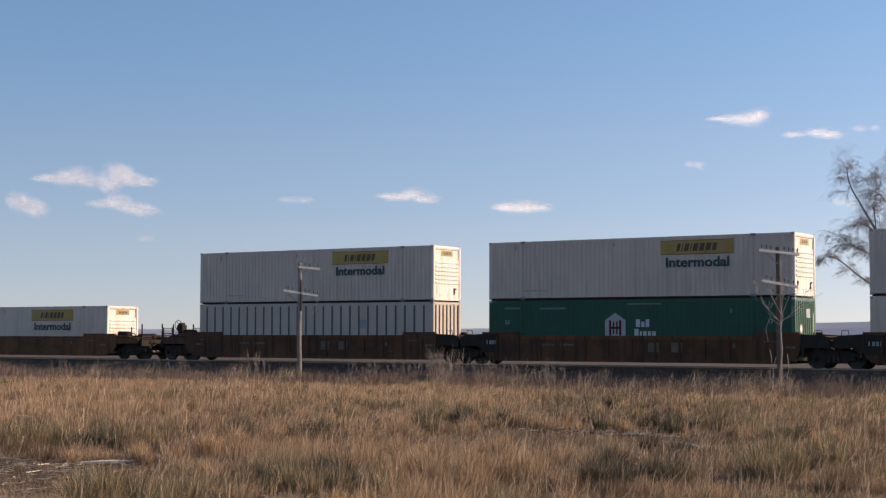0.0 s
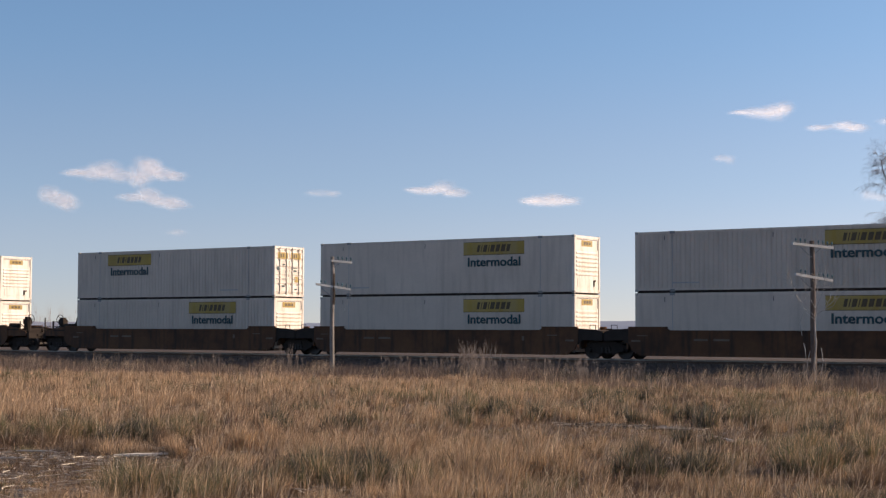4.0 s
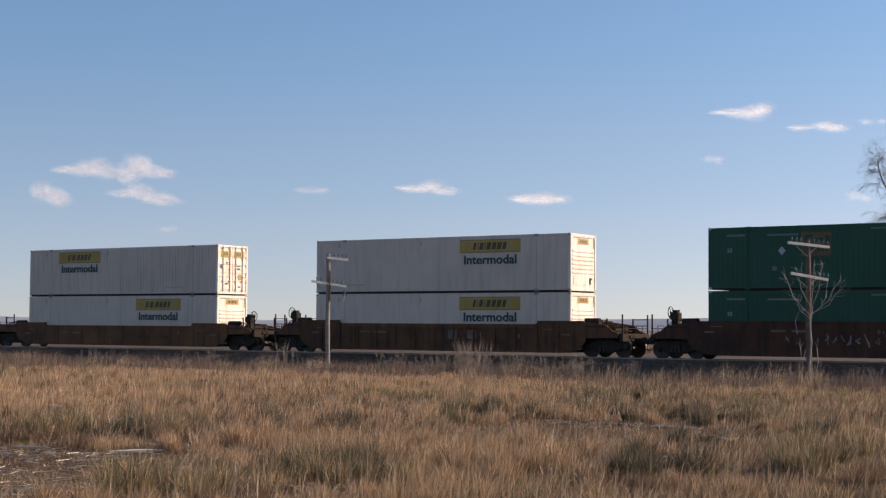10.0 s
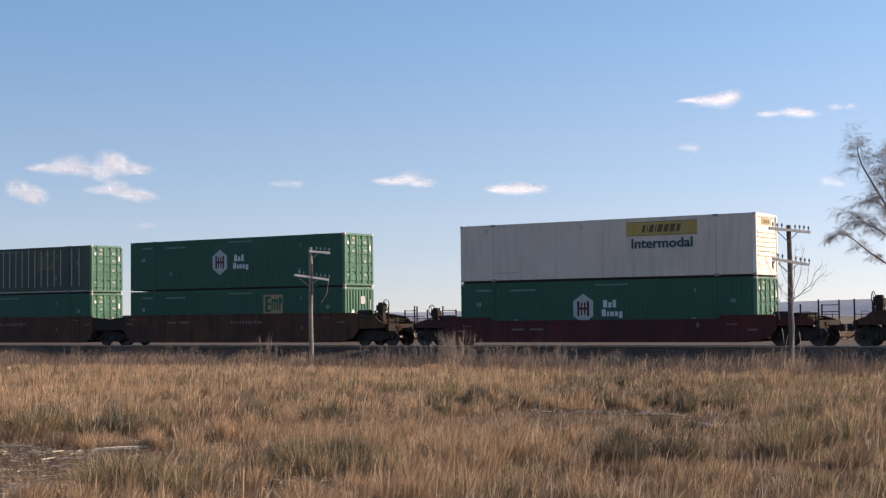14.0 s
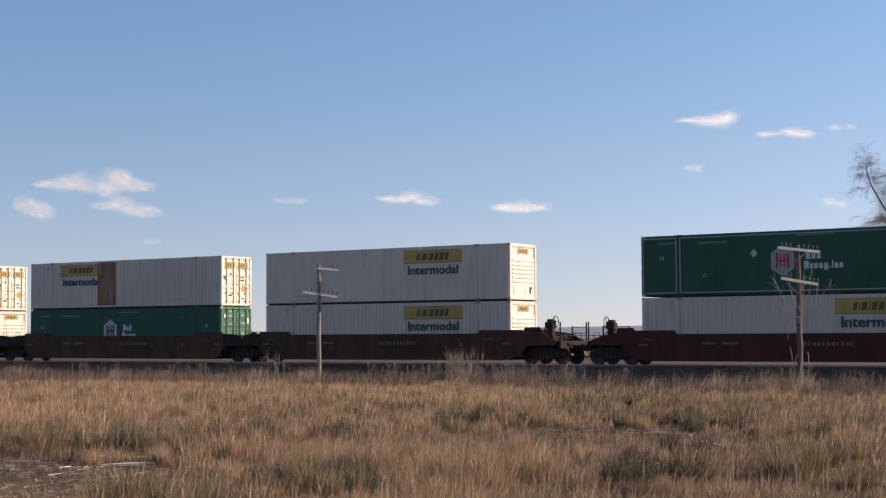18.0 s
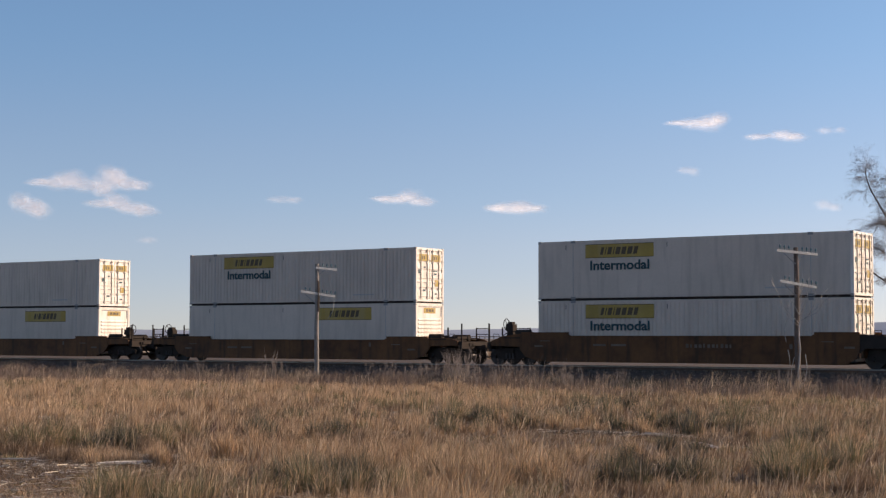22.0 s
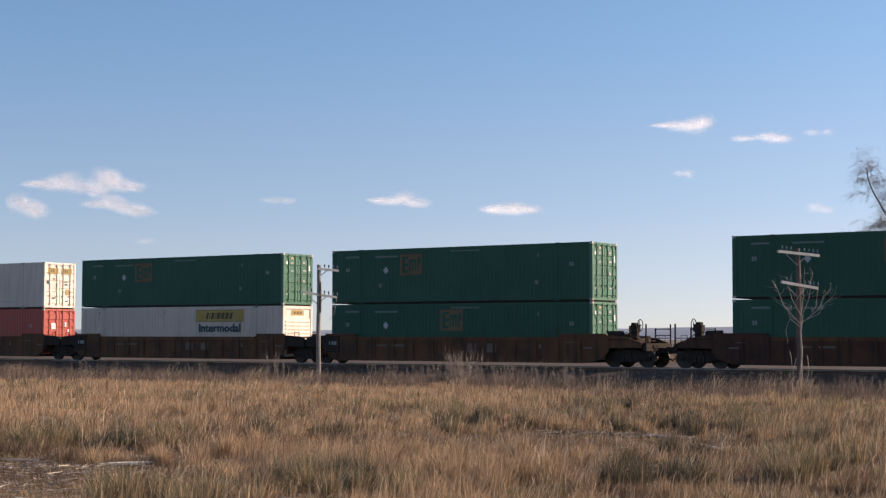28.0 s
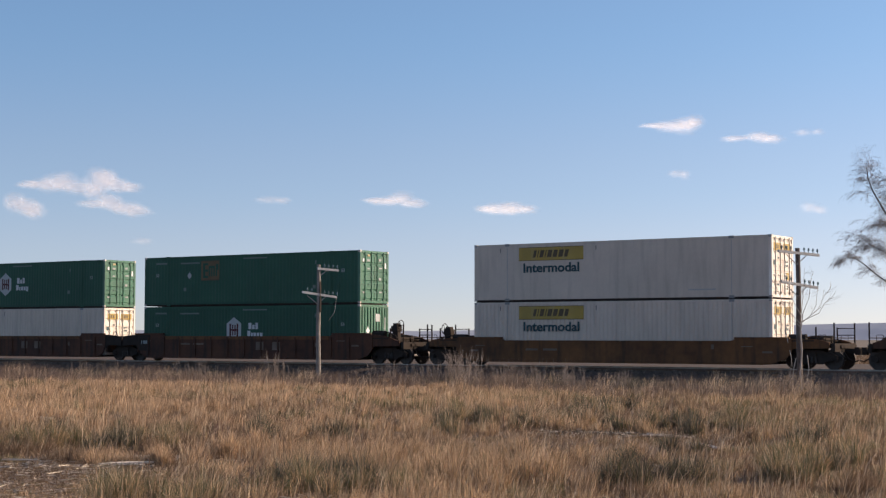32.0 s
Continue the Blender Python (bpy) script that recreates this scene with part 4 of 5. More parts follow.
        part("pipe_run", Shell().loft([(sx * 9.55, -0.95, tall + 0.05), (sx * 9.8, -1.0, tall + 0.10), (sx * 10.1, -1.05, tall), (sx * 10.5, -1.1, 1.34)], [0.022] * 4, 5), DARK_STEEL, platform)
        part("end_sill", Shell().box(sx * 10.95 - 0.09, sx * 10.95 + 0.09, -1.4, 1.4, 0.80, 1.12), DARK_STEEL, deck)
        part("walkway", Shell().box(min(sx * 10.2, sx * 11.0), max(sx * 10.2, sx * 11.0), -1.35, 1.35, 1.12, 1.17), DARK_STEEL, deck)
        coupler = Shell().box(min(sx * 11.0, sx * 11.55), max(sx * 11.0, sx * 11.55), -0.10, 0.10, 0.72, 0.94).box(min(sx * 11.5, sx * 11.72), max(sx * 11.5, sx * 11.72), -0.20, 0.18, 0.66, 1.0)
        part("coupler", coupler, DARK_STEEL, deck)
        hose = Shell()
        pts = [(sx * 11.1, -0.45, 0.80), (sx * 11.3, -0.45, 0.5), (sx * 11.55, -0.42, 0.36), (sx * 11.75, -0.38, 0.42)]
        for a, b in zip(pts, pts[1:]):
            hose.tube(a, b, 0.035, sides=5)
        part("air_hose", hose, DARK_STEEL, deck)
        for x, y, h in ((10.98, -1.33, 1.05), (10.98, 1.33, 1.05), (10.15, -1.36, 0.85), (10.15, 1.36, 0.85)):
            part("stanchion", Shell().tube((sx * x, y, 1.05), (sx * x, y, 1.05 + h), 0.040, sides=6), DARK_STEEL, deck)
        rail = Shell()
        for z in (1.55, 1.86):
            rail.tube((sx * 10.15, 1.36, z), (sx * 10.98, 1.33, z), 0.022, sides=5)
        rail.tube((sx * 10.98, -1.33, 1.42), (sx * 10.98, 1.33, 1.42), 0.022, sides=5)
        rail.tube((sx * 9.2, -1.40, 1.55), (sx * 10.15, -1.36, 1.42), 0.02, sides=5)
        part("handrail", rail, DARK_STEEL, deck)
        box = Shell().box(sx * 9.75 - 0.45, sx * 9.75 + 0.45, -0.55, 0.35, 1.2, 1.42)
        box.tube((sx * 9.2, 0.6, 1.36), (sx * 10.2, 0.6, 1.36), 0.17, sides=10)
        part("brake_gear", box, DARK_STEEL, deck)
        if (brake == "left") == (sx < 0) and brake:
            zw = tall + 0.46
            stand = part("brake_stand", Shell().slab([(sx * 10.05 - 0.20, 1.25), (sx * 10.05 + 0.20, 1.25), (sx * 10.05 + 0.13, zw + 0.12), (sx * 10.05 - 0.13, zw + 0.12)], -0.80, -0.52).box(sx * 10.05 - 0.22, sx * 10.05 + 0.20, -0.86, -0.46, zw - 0.34, zw - 0.02), DARK_STEEL, deck)
            wheel = Shell()
            xw = sx * 10.34
            for i in range(14):
                a, b = 2 * math.pi * i / 14, 2 * math.pi * (i + 1) / 14
                wheel.tube((xw, -0.66 + 0.28 * math.cos(a), zw + 0.28 * math.sin(a)), (xw, -0.66 + 0.28 * math.cos(b), zw + 0.28 * math.sin(b)), 0.022, sides=5, caps=False)
            for i in range(3):
                a = 2 * math.pi * i / 3
                wheel.tube((xw - sx * 0.02, -0.66, zw), (xw, -0.66 + 0.27 * math.cos(a), zw + 0.27 * math.sin(a)), 0.016, sides=4)
            wheel.tube((sx * 10.12, -0.66, zw), (xw + sx * 0.03, -0.66, zw), 0.035, sides=6)
            part("brake_wheel", wheel, DARK_STEEL, stand, "round spoked hand brake wheel")
    return root


def well_car(m, *spec):
    if spec not in CARS:
        CARS[spec] = build_car(*spec)
        CARS[spec].matrix_basis = m
        return CARS[spec]
    return copy_thing(CARS[spec], m)


# ---- the train: right end of each stack at the start, upper and lower container, car paint and sill height ----
JF, JFS, JFN = "jb:F", "jb:F,smooth", "jb:F,smooth,nameless"
JD, JDS, JDR = "jb:D", "jb:D,smooth", "jb:D,rust"
HUB, HUBF = "hub:D,hub41", "hub:F,hub41"
E1, E1F, E2, E2F = "emp:D,logo30,dia21", "emp:F,logo30,dia21", "emp:D,logo66", "emp:F,logo66"
E3, E3F, E4, E5 = "emp:D,logo46,dia73", "emp:F,logo46,dia73", "emp:D,logo46,dia21", "emp:F,logo65,dia73"
EP = "emp:D,posts,logo72,dia45"
TRAIN = [
    (-68.45, None, JFS, CAR_YELLOW, 1.30, 0, "single"),
    (-44.87, JF, "rib:F", CAR_DARK, 1.40, 1, "first"), (-25.33, JF, HUBF, CAR_DARK, 1.40, 1, "middle"), (-5.77, JF, JFN, CAR_DARK, 1.40, 1, "last"),
    (17.68, JD, JF, CAR_DARK, 1.36, 0, "first"), (37.18, JFS, JFS, CAR_DARK, 1.36, 0, "middle"), (56.69, JF, JFS, CAR_DARK, 1.36, 0, "last"),
    (80.17, JDS, JDS, CAR_BROWN, 1.46, 0, "single"), (103.73, JD, JF, CAR_MAROON, 1.28, 0, "single"), (127.33, JD, JFS, CAR_YELLOW, 1.33, 0, "single"),
    (150.86, JFS, JFS, CAR_DARK, 1.55, 1, "single"),
    (174.42, E1, E2F, CAR_BROWN, 1.74, 0, "first"), (193.87, EP, E1, CAR_BROWN, 1.74, 0, "middle"), (213.33, HUB, E2F, CAR_BROWN, 1.74, 0, "last"),
    (236.98, JFS, HUB, CAR_MAROON, 1.22, 0, "single"),
    (260.58, JDS, JF, CAR_BROWN, 1.50, 0, "first"), (280.09, JDR, HUB, CAR_BROWN, 1.50, 0, "middle"), (299.61, JFS, JF, CAR_BROWN, 1.50, 0, "last"),
    (323.16, "old:D,hub41,dia34", JF, CAR_MAROON, 1.42, 0, "single"), (346.68, JD, JFN, CAR_YELLOW, 1.20, 0, "single"), (370.35, JD, JFN, CAR_YELLOW, 1.20, 0, "single"),
    (393.97, JDS, JD, CAR_YELLOW, 1.42, 0, "first"), (413.47, HUB, E3F, CAR_YELLOW, 1.42, 0, "middle"), (432.97, JDS, JF, CAR_YELLOW, 1.42, 0, "last"),
    (456.59, JDS, "red:D,hub41", CAR_DARK, 1.40, 0, "first"), (476.14, E1, JF, CAR_DARK, 1.40, 1, "middle"), (495.76, E1, E4, CAR_DARK, 1.40, 1, "last"),
    (519.25, E4, E5, CAR_BROWN, 1.42, 1, "first"), (538.85, HUB, JD, CAR_BROWN, 1.42, 1, "middle"), (558.39, E1, HUBF, CAR_BROWN, 1.42, 1, "last"),
    (581.90, JDS, JD, CAR_YELLOW, 1.22, 0, "single"), (605.45, None, None, CAR_BROWN, 1.42, 0, "single"),
]
# seconds and metres that the train has run
RUN = [(0, 0.0), (1, 18.91), (2, 37.78), (3, 56.69), (5.5, 103.93), (6, 113.39), (7, 132.38), (8, 151.35), (9, 170.33), (10, 189.26), (11, 208.24), (12, 227.26), (13, 245.66), (14, 264.68),
       (16.5, 312.35), (17, 321.89), (18, 340.97), (19, 360.04), (20, 379.18), (21, 398.29), (22, 417.42), (23, 436.55), (24, 455.71), (25, 474.87), (25.5, 484.45), (27.5, 522.81), (28, 532.40), (29, 551.59), (30, 570.81), (31, 590.04), (32, 609.26)]
ROLLING = []      # things that run with the train, and their place at the start
TRUCKS = []


def make_train():
    truck = build_truck()
    spots = []
    for i, (right, upper, lower, paint, top, posts, where) in enumerate(TRAIN):
        x = right - HX
        ends = {"single": ("coupler", "coupler"), "first": ("coupler", "joint"), "middle": ("joint", "joint"), "last": ("joint", "coupler")}[where]
        brake = {"single": "right" if i % 2 else "left", "first": "left", "middle": "", "last": "right"}[where]
        at = (x, TRACK_Y, RAIL)
        ROLLING.append((well_car(pose(*at), paint, top, *ends, posts, brake, 1 if not posts and top > 1.4 else 0), at))
        for level, kind in ((0, lower), (1, upper)):
            if kind:
                at = (x, TRACK_Y, RAIL + (0.36 + CH if level else 0.312))
                ROLLING.append((container(kind, pose(*at)), at))
        spots.append(x - 9.78 if ends[0] == "joint" else x - 9.85)
        if ends[1] == "coupler":
            spots.append(x + 9.85)
    for k, x in enumerate(spots):
        at = (x, TRACK_Y, RAIL)
        t = truck if k == 0 else copy_thing(truck, pose(*at))
        TRUCKS.append(t)
        ROLLING.append((t, at))


make_train()

# ---- grass ----
def blades(name, label, mat, bx, by, height, width, lean, rng, az):
    """One mesh of many bent, tapering blades."""
    n = len(bx)
    face = rng.uniform(0, np.pi, n)
    bz = np.array([ground_height(x, y) for x, y in zip(bx, by)]) - 0.02
    dx, dy = np.cos(az) * lean, np.sin(az) * lean
    wx, wy = np.cos(face) * width / 2, np.sin(face) * width / 2
    v = np.empty((n, 5, 3), np.float32)
    v[:, 0] = np.stack([bx - wx, by - wy, bz], 1)
    v[:, 1] = np.stack([bx + wx, by + wy, bz], 1)
    mx, my, mz = bx + dx * 0.35 * height, by + dy * 0.35 * height, bz + height * 0.55
    v[:, 2] = np.stack([mx - wx * 0.8, my - wy * 0.8, mz], 1)
    v[:, 3] = np.stack([mx + wx * 0.8, my + wy * 0.8, mz], 1)
    v[:, 4] = np.stack([bx + dx * height, by + dy * height, bz + height * (1 - 0.25 * lean)], 1)
    tri = np.array([[0, 1, 3], [0, 3, 2], [2, 3, 4]])
    idx = (np.arange(n)[:, None, None] * 5 + tri[None]).reshape(-1).astype(np.int32)
    me = bpy.data.meshes.new(name)
    me.vertices.add(n * 5)
    me.vertices.foreach_set("co", v.reshape(-1))
    me.loops.add(len(idx))
    me.loops.foreach_set("vertex_index", idx)
    me.polygons.add(len(idx) // 3)
    me.polygons.foreach_set("loop_start", np.arange(0, len(idx), 3, dtype=np.int32))
    me.update(calc_edges=True)
    me.materials.append(mat)
    return tagged(new(name, me), label, "grass", kind="stuff")


# open spots in the field: x, y, radius
BARE = [(-14.0, 24.7, 0.75), (-13.2, 24.8, 0.75), (-12.5, 24.9, 0.6), (-12.0, 24.9, 0.45), (-15.5, 14.1, 1.2), (-14.2, 12.5, 1.1), (-15.9, 16.1, 0.4), (-16.9, 14.0, 1.2), (-12.6, 11.2, 1.0), (-25.4, 22.6, 0.4), (-9.1, 18.3, 0.4), (-10.4, 12.7, 0.4)]
# where the grass is kept low: x, y, radius, share of the height
LOW = [(-14.6, 12.6, 3.3, 0.42), (-12.2, 22.7, 3.1, 0.24), (-8.4, 19.5, 3.0, 0.62), (-7.0, 15.0, 2.5, 0.7), (-15.6, 22.0, 1.6, 0.6)]


def open_spot(x, y):
    k = np.ones(len(x))
    for a, b, r in BARE:
        k = np.minimum(k, np.clip((np.hypot(x - a, y - b) - r * 0.6) / (r * 0.7), 0.0, 1.0))
    return k


def low_share(x, y):
    k = 0.86 if x + 0.62 * y > 3.0 else 1.0
    for a, b, r, q in LOW:
        d = math.hypot(x - a, y - b) / r
        if d < 1:
            k = min(k, q + (1 - q) * max(0.0, d - 0.7) / 0.3)
    return k


SPECIES = ("straw", "brown", "olive", "red", "dark", "pale")
DARK_SPOTS = [(-8.4, 16.85, 0.70), (-14.66, 27.2, 0.40), (-13.59, 26.5, 0.35), (-12.98, 27.0, 0.38), (-11.78, 26.5, 0.40), (-12.1, 25.5, 0.3), (-17.5, 32.4, 0.6), (-18.4, 34.7, 0.55), (-13.4, 28.2, 0.75), (-17.0, 25.4, 0.5), (-16.4, 25.7, 0.5), (-15.9, 25.9, 0.45), (-16.6, 20.9, 0.4), (-11.45, 14.35, 0.5), (-10.45, 14.05, 0.42), (-17.75, 20.25, 0.5), (-18.1, 17.3, 0.7), (-7.3, 19.4, 0.45), (-10.3, 21.7, 0.35), (-16.6, 29.3, 0.5), (-21.0, 19.0, 0.4), (-9.6, 24.5, 0.5)]
TALL_SPOTS = [(-12.4, 15.1, 1.2), (-12.6, 17.4, 1.4), (-10.1, 15.8, 1.1), (-10.9, 18.6, 1.2), (-15.0, 17.0, 1.0), (-24.9, 25.8, 1.5), (-9.4, 13.4, 0.9)]
RED_SPOTS = [(-18.3, 20.0, 0.42)]
OLIVE_SPOTS = [(-11.4, 11.5, 0.7), (-10.4, 13.7, 0.7), (-19.2, 16.8, 0.8), (-17.4, 26.8, 0.8), (-12.6, 29.3, 0.7), (-7.4, 18.2, 0.5), (-13.8, 28.2, 0.5), (-8.0, 21.0, 0.7), (-10.2, 14.0, 0.5), (-17.3, 17.6, 0.6)]


def pick_species(x, y, rng):
    for a, b, r in RED_SPOTS:
        if math.hypot(x - a, y - b) < r:
            return 3, True
    for a, b, r in DARK_SPOTS:
        if math.hypot(x - a, y - b) < r:
            return 4, True
    for a, b, r in OLIVE_SPOTS:
        if math.hypot(x - a, y - b) < r:
            return 2, True
    g = noise.noise((x * 0.33, y * 0.33, 21.0)) + 0.28 * rng.uniform(-1, 1)
    b = noise.noise((x * 0.21, y * 0.21, 47.0)) + 0.25 * rng.uniform(-1, 1)
    right = min(max((x + 0.62 * y) / 10.0, -0.2), 1.0) * 0.45
    g += right * 0.6
    b += right
    if g > 0.22 and y < 44:
        return 2, False
    return (1 if b > 0.12 + 0.03 * max(0.0, y - 30) else 0), False


def make_field():
    """Tufts on a jittered grid, each a sheaf of blades that leans outwards, with short litter grass between."""
    rng = np.random.RandomState(3)
    got = [[[], [], [], [], [], []] for _ in SPECIES]

    def put(sp, bx, by, h, w, lean, az):
        for lst, val in zip(got[sp], (bx, by, h, w, lean, az)):
            lst.append(val)

    for r0, r1, step, per in ((9.0, 22.0, 0.44, 330), (22.0, 34.0, 0.50, 230), (34.0, 66.0, 0.60, 150)):
        n_y = int(r1 / step) + 2
        for j in range(n_y):
            y0 = j * step
            for i in range(int(-66 / step), int(-1 / step)):
                x, y = i * step + rng.uniform(-0.48, 0.48) * step, y0 + rng.uniform(-0.48, 0.48) * step
                r = math.hypot(x, y)
                az = math.degrees(math.atan2(x, y))
                if not (r0 <= r < r1) or az < -57 or az > -12 or y > 44.5 + 7.0 * math.sqrt(rng.uniform()) or y < 5:
                    continue
                keep = open_spot(np.array([x]), np.array([y]))[0]
                lump = 0.5 + 0.75 * noise.noise((x * 0.55, y * 0.55, 11.0)) + 0.45 * noise.noise((x * 1.5, y * 1.5, 5.0))
                sp, spot = pick_species(x, y, rng)
                if (rng.uniform() > max(keep, 0.38) or rng.uniform() > 0.45 + 0.7 * lump) and not spot:
                    continue
                tall = (0.17 + 0.34 * min(max(lump, 0), 1.15)) * rng.uniform(0.75, 1.2) * (0.95, 0.80, 0.92, 0.95, 0.95)[sp]
                if not spot and any(math.hypot(x - a, y - b) < q for a, b, q in TALL_SPOTS):
                    sp, tall = 0, min(tall * 1.3 + 0.08, 0.62)
                if spot:
                    tall = rng.uniform(0.34, 0.58)
                else:
                    tall *= low_share(x, y) * (0.5 + 0.5 * keep)
                    if keep < 0.5 or (low_share(x, y) < 0.6 and rng.uniform() < 0.8):
                        sp = 1 if rng.uniform() < 0.4 else 2
                rad = rng.uniform(0.10, 0.24) * (1 + 0.25 * (r > 34))
                n = int(per * rng.uniform(0.6, 1.3) * (1.5 if spot else 1.0))
                d = rad * np.sqrt(rng.uniform(0, 1, n))
                a = rng.uniform(0, 2 * np.pi, n)
                lean = (0.10 + (0.62 if r < 26 else 0.40) * (d / rad)) * rng.uniform(0.3, 1.1, n)
                h = tall * (1 - 0.35 * (d / rad) ** 2) * rng.uniform(0.55, 1.15, n)
                w = (0.0018 + 0.00017 * r) * rng.uniform(0.7, 1.4, n)
                spn = np.full(n, sp)
                if sp == 2:
                    spn[rng.uniform(0, 1, n) < 0.42] = 0
                elif sp == 4:
                    u = rng.uniform(0, 1, n)
                    spn[u < 0.25] = 2
                    spn[u > 0.85] = 0
                elif sp == 0:
                    spn[rng.uniform(0, 1, n) < (0.18 if r < 34 else 0.06)] = 1
                    spn[rng.uniform(0, 1, n) < 0.16 * min(max((x + 0.62 * y + 5.0) / 8.0, 0.0), 1.0)] = 2
                for k in range(6):
                    m = spn == k
                    if m.any():
                        put(k, x + d[m] * np.cos(a[m]), y + d[m] * np.sin(a[m]), h[m], w[m], lean[m], a[m] + rng.normal(0, 1.3, m.sum()))
        # litter grass
        n = int((r1 ** 2 - r0 ** 2) * 0.5 * 0.80 * (420, 220, 60)[(9.0, 22.0, 34.0).index(r0)])
        az = np.radians(rng.uniform(-57, -12, n))
        r = np.sqrt(rng.uniform(r0 ** 2, r1 ** 2, n))
        x, y = r * np.sin(az), r * np.cos(az)
        ok = (y < 51) & (y > 5) & (open_spot(x, y) > rng.uniform(-0.35, 1, n))
        x, y, r = x[ok], y[ok], r[ok]
        pale = rng.uniform(0, 1, len(x)) < 0.3 * np.array([low_share(a, b) > 0.6 for a, b in zip(x, y)])
        for k, m in ((0, pale), (1, ~pale)):
            put(k, x[m], y[m], rng.uniform(0.06, 0.22, m.sum()), (0.003 + 0.00022 * r[m]) * rng.uniform(0.7, 1.4, m.sum()), rng.uniform(0.4, 1.6, m.sum()), rng.uniform(0, 6.28, m.sum()))
        # single stiff stalks that stand out of the mass
        n = int((r1 ** 2 - r0 ** 2) * 0.5 * 0.80 * (40, 22, 5)[(9.0, 22.0, 34.0).index(r0)])
        az = np.radians(rng.uniform(-57, -12, n))
        r = np.sqrt(rng.uniform(r0 ** 2, r1 ** 2, n))
        x, y = r * np.sin(az), r * np.cos(az)
        ok = (y < 50) & (y > 5) & (open_spot(x, y) > 0.8)
        x, y, r = x[ok], y[ok], r[ok]
        low = np.array([low_share(a, b) for a, b in zip(x, y)])
        kind = rng.uniform(0, 1, len(x))
        for k, m in ((5, kind < 0.62), (3, (kind >= 0.62) & (kind < 0.70)), (1, kind >= 0.70)):
            put(k, x[m], y[m], rng.uniform(0.28, 0.58, m.sum()) * (0.35 + 0.65 * low[m]), (0.0034 + 0.00020 * r[m]) * rng.uniform(0.8, 1.4, m.sum()), rng.uniform(0.05, 0.9, m.sum()), rng.normal(0.2, 1.0, m.sum()))
    # a dark flattened mat on the open strip, and thatch on the trodden corner
    for x0, x1, y0, y1, n in ((-14.4, -12.1, 24.6, 25.5, 6000), (-17.4, -12.6, 11.2, 15.2, 9000)):
        x, y = rng.uniform(x0, x1, n), rng.uniform(y0, y1, n)
        put(4 if n == 6000 else 1, x, y, rng.uniform(0.04, 0.13, n), (0.003 + 0.0002 * y) * rng.uniform(0.8, 1.5, n), rng.uniform(0.8, 2.2, n), rng.uniform(0, 6.28, n))
    names = (("straw_grass", "tall dry golden straw grass in tufts", STRAW), ("brown_grass", "short brown dead grass between the tufts", BROWN_GRASS),
             ("olive_rushes", "olive green rush tufts in the dry field", OLIVE_GRASS), ("red_stems", "reddish dead stems among the grass", RED_STEMS), ("dark_rushes", "dark brown dead rush tufts in the field", DARK_GRASS), ("pale_stalks", "single pale straw stalks standing out of the grass", PALE_STALKS))
    for (name, label, mat), cols in zip(names, got):
        bx, by, h, w, lean, az = (np.concatenate(c) for c in cols)
        blades(name, label, mat, bx, by, h, w, lean, rng, az)


def make_weeds():
    """A thin, gappy belt of dead weeds between the field and the ballast, with paler wisps in sheaves."""
    rng = np.random.RandomState(8)
    n = 200000
    x, y = rng.uniform(-80, -8, n), 46.0 + 16.0 * rng.uniform(0, 1, n) ** 1.25
    lump = np.array([noise.noise((a * 0.45, b * 0.55, 31.0)) + 0.5 * noise.noise((a * 1.3, b * 1.0, 2.0)) for a, b in zip(x, y)])
    ok = (lump + rng.uniform(-0.28, 0.28, n) > -0.13) & ((x < -34) | (y < 50) | (rng.uniform(0, 1, n) < 0.35))
    x, y, lump = x[ok], y[ok], lump[ok]
    h = (0.30 + 0.85 * np.clip(lump, -0.2, 0.8)) * rng.uniform(0.4, 1.3, len(x)) * np.interp(y, [48, 56, 62], [1.0, 0.95, 0.6])
    blades("dead_weeds", "belt of grey-brown dead weeds before the ballast", WEEDS, x, y, h, rng.uniform(0.006, 0.014, len(x)), rng.uniform(0.05, 0.6, len(x)), rng, rng.uniform(0, 6.28, len(x)))
    n = 70000
    x, y = rng.uniform(-76, -9, n), rng.uniform(52.0, 61.5, n)
    lump = np.array([noise.noise((a * 0.6, b * 0.5, 9.0)) for a, b in zip(x, y)])
    ok = lump + rng.uniform(-0.3, 0.3, n) > -0.15
    x, y, lump = x[ok], y[ok], lump[ok]
    h = (0.28 + 0.5 * np.clip(lump, 0, 0.8)) * rng.uniform(0.4, 1.3, len(x))
    blades("dark_weeds", "thin dark brown dead weeds at the foot of the ballast", DARK_GRASS, x, y, h, rng.uniform(0.006, 0.014, len(x)), rng.uniform(0.05, 0.7, len(x)), rng, rng.uniform(0, 6.28, len(x)))
    xs, ys, hs, ln, az = [], [], [], [], []
    for _ in range(120):
        cx, cy = -72 + 58 * rng.uniform() ** 1.25, 49.0 + 7.0 * rng.uniform() ** 1.3
        m = int(rng.uniform(14, 60))
        xs.append(cx + rng.normal(0, 0.28, m))
        ys.append(cy + rng.normal(0, 0.22, m))
        hs.append(rng.uniform(0.4, 1.0) * rng.uniform(0.5, 1.2, m))
        ln.append(rng.uniform(0.05, 0.7, m))
        az.append(rng.normal(rng.uniform(-0.6, 0.9), 0.8, m))
    x, y, h, lean, a = (np.concatenate(c) for c in (xs, ys, hs, ln, az))
    blades("weed_wisps", "sheaves of pale dry grass among the dead weeds", PALE_STALKS, x, y, h, rng.uniform(0.006, 0.012, len(x)), lean, rng, a)


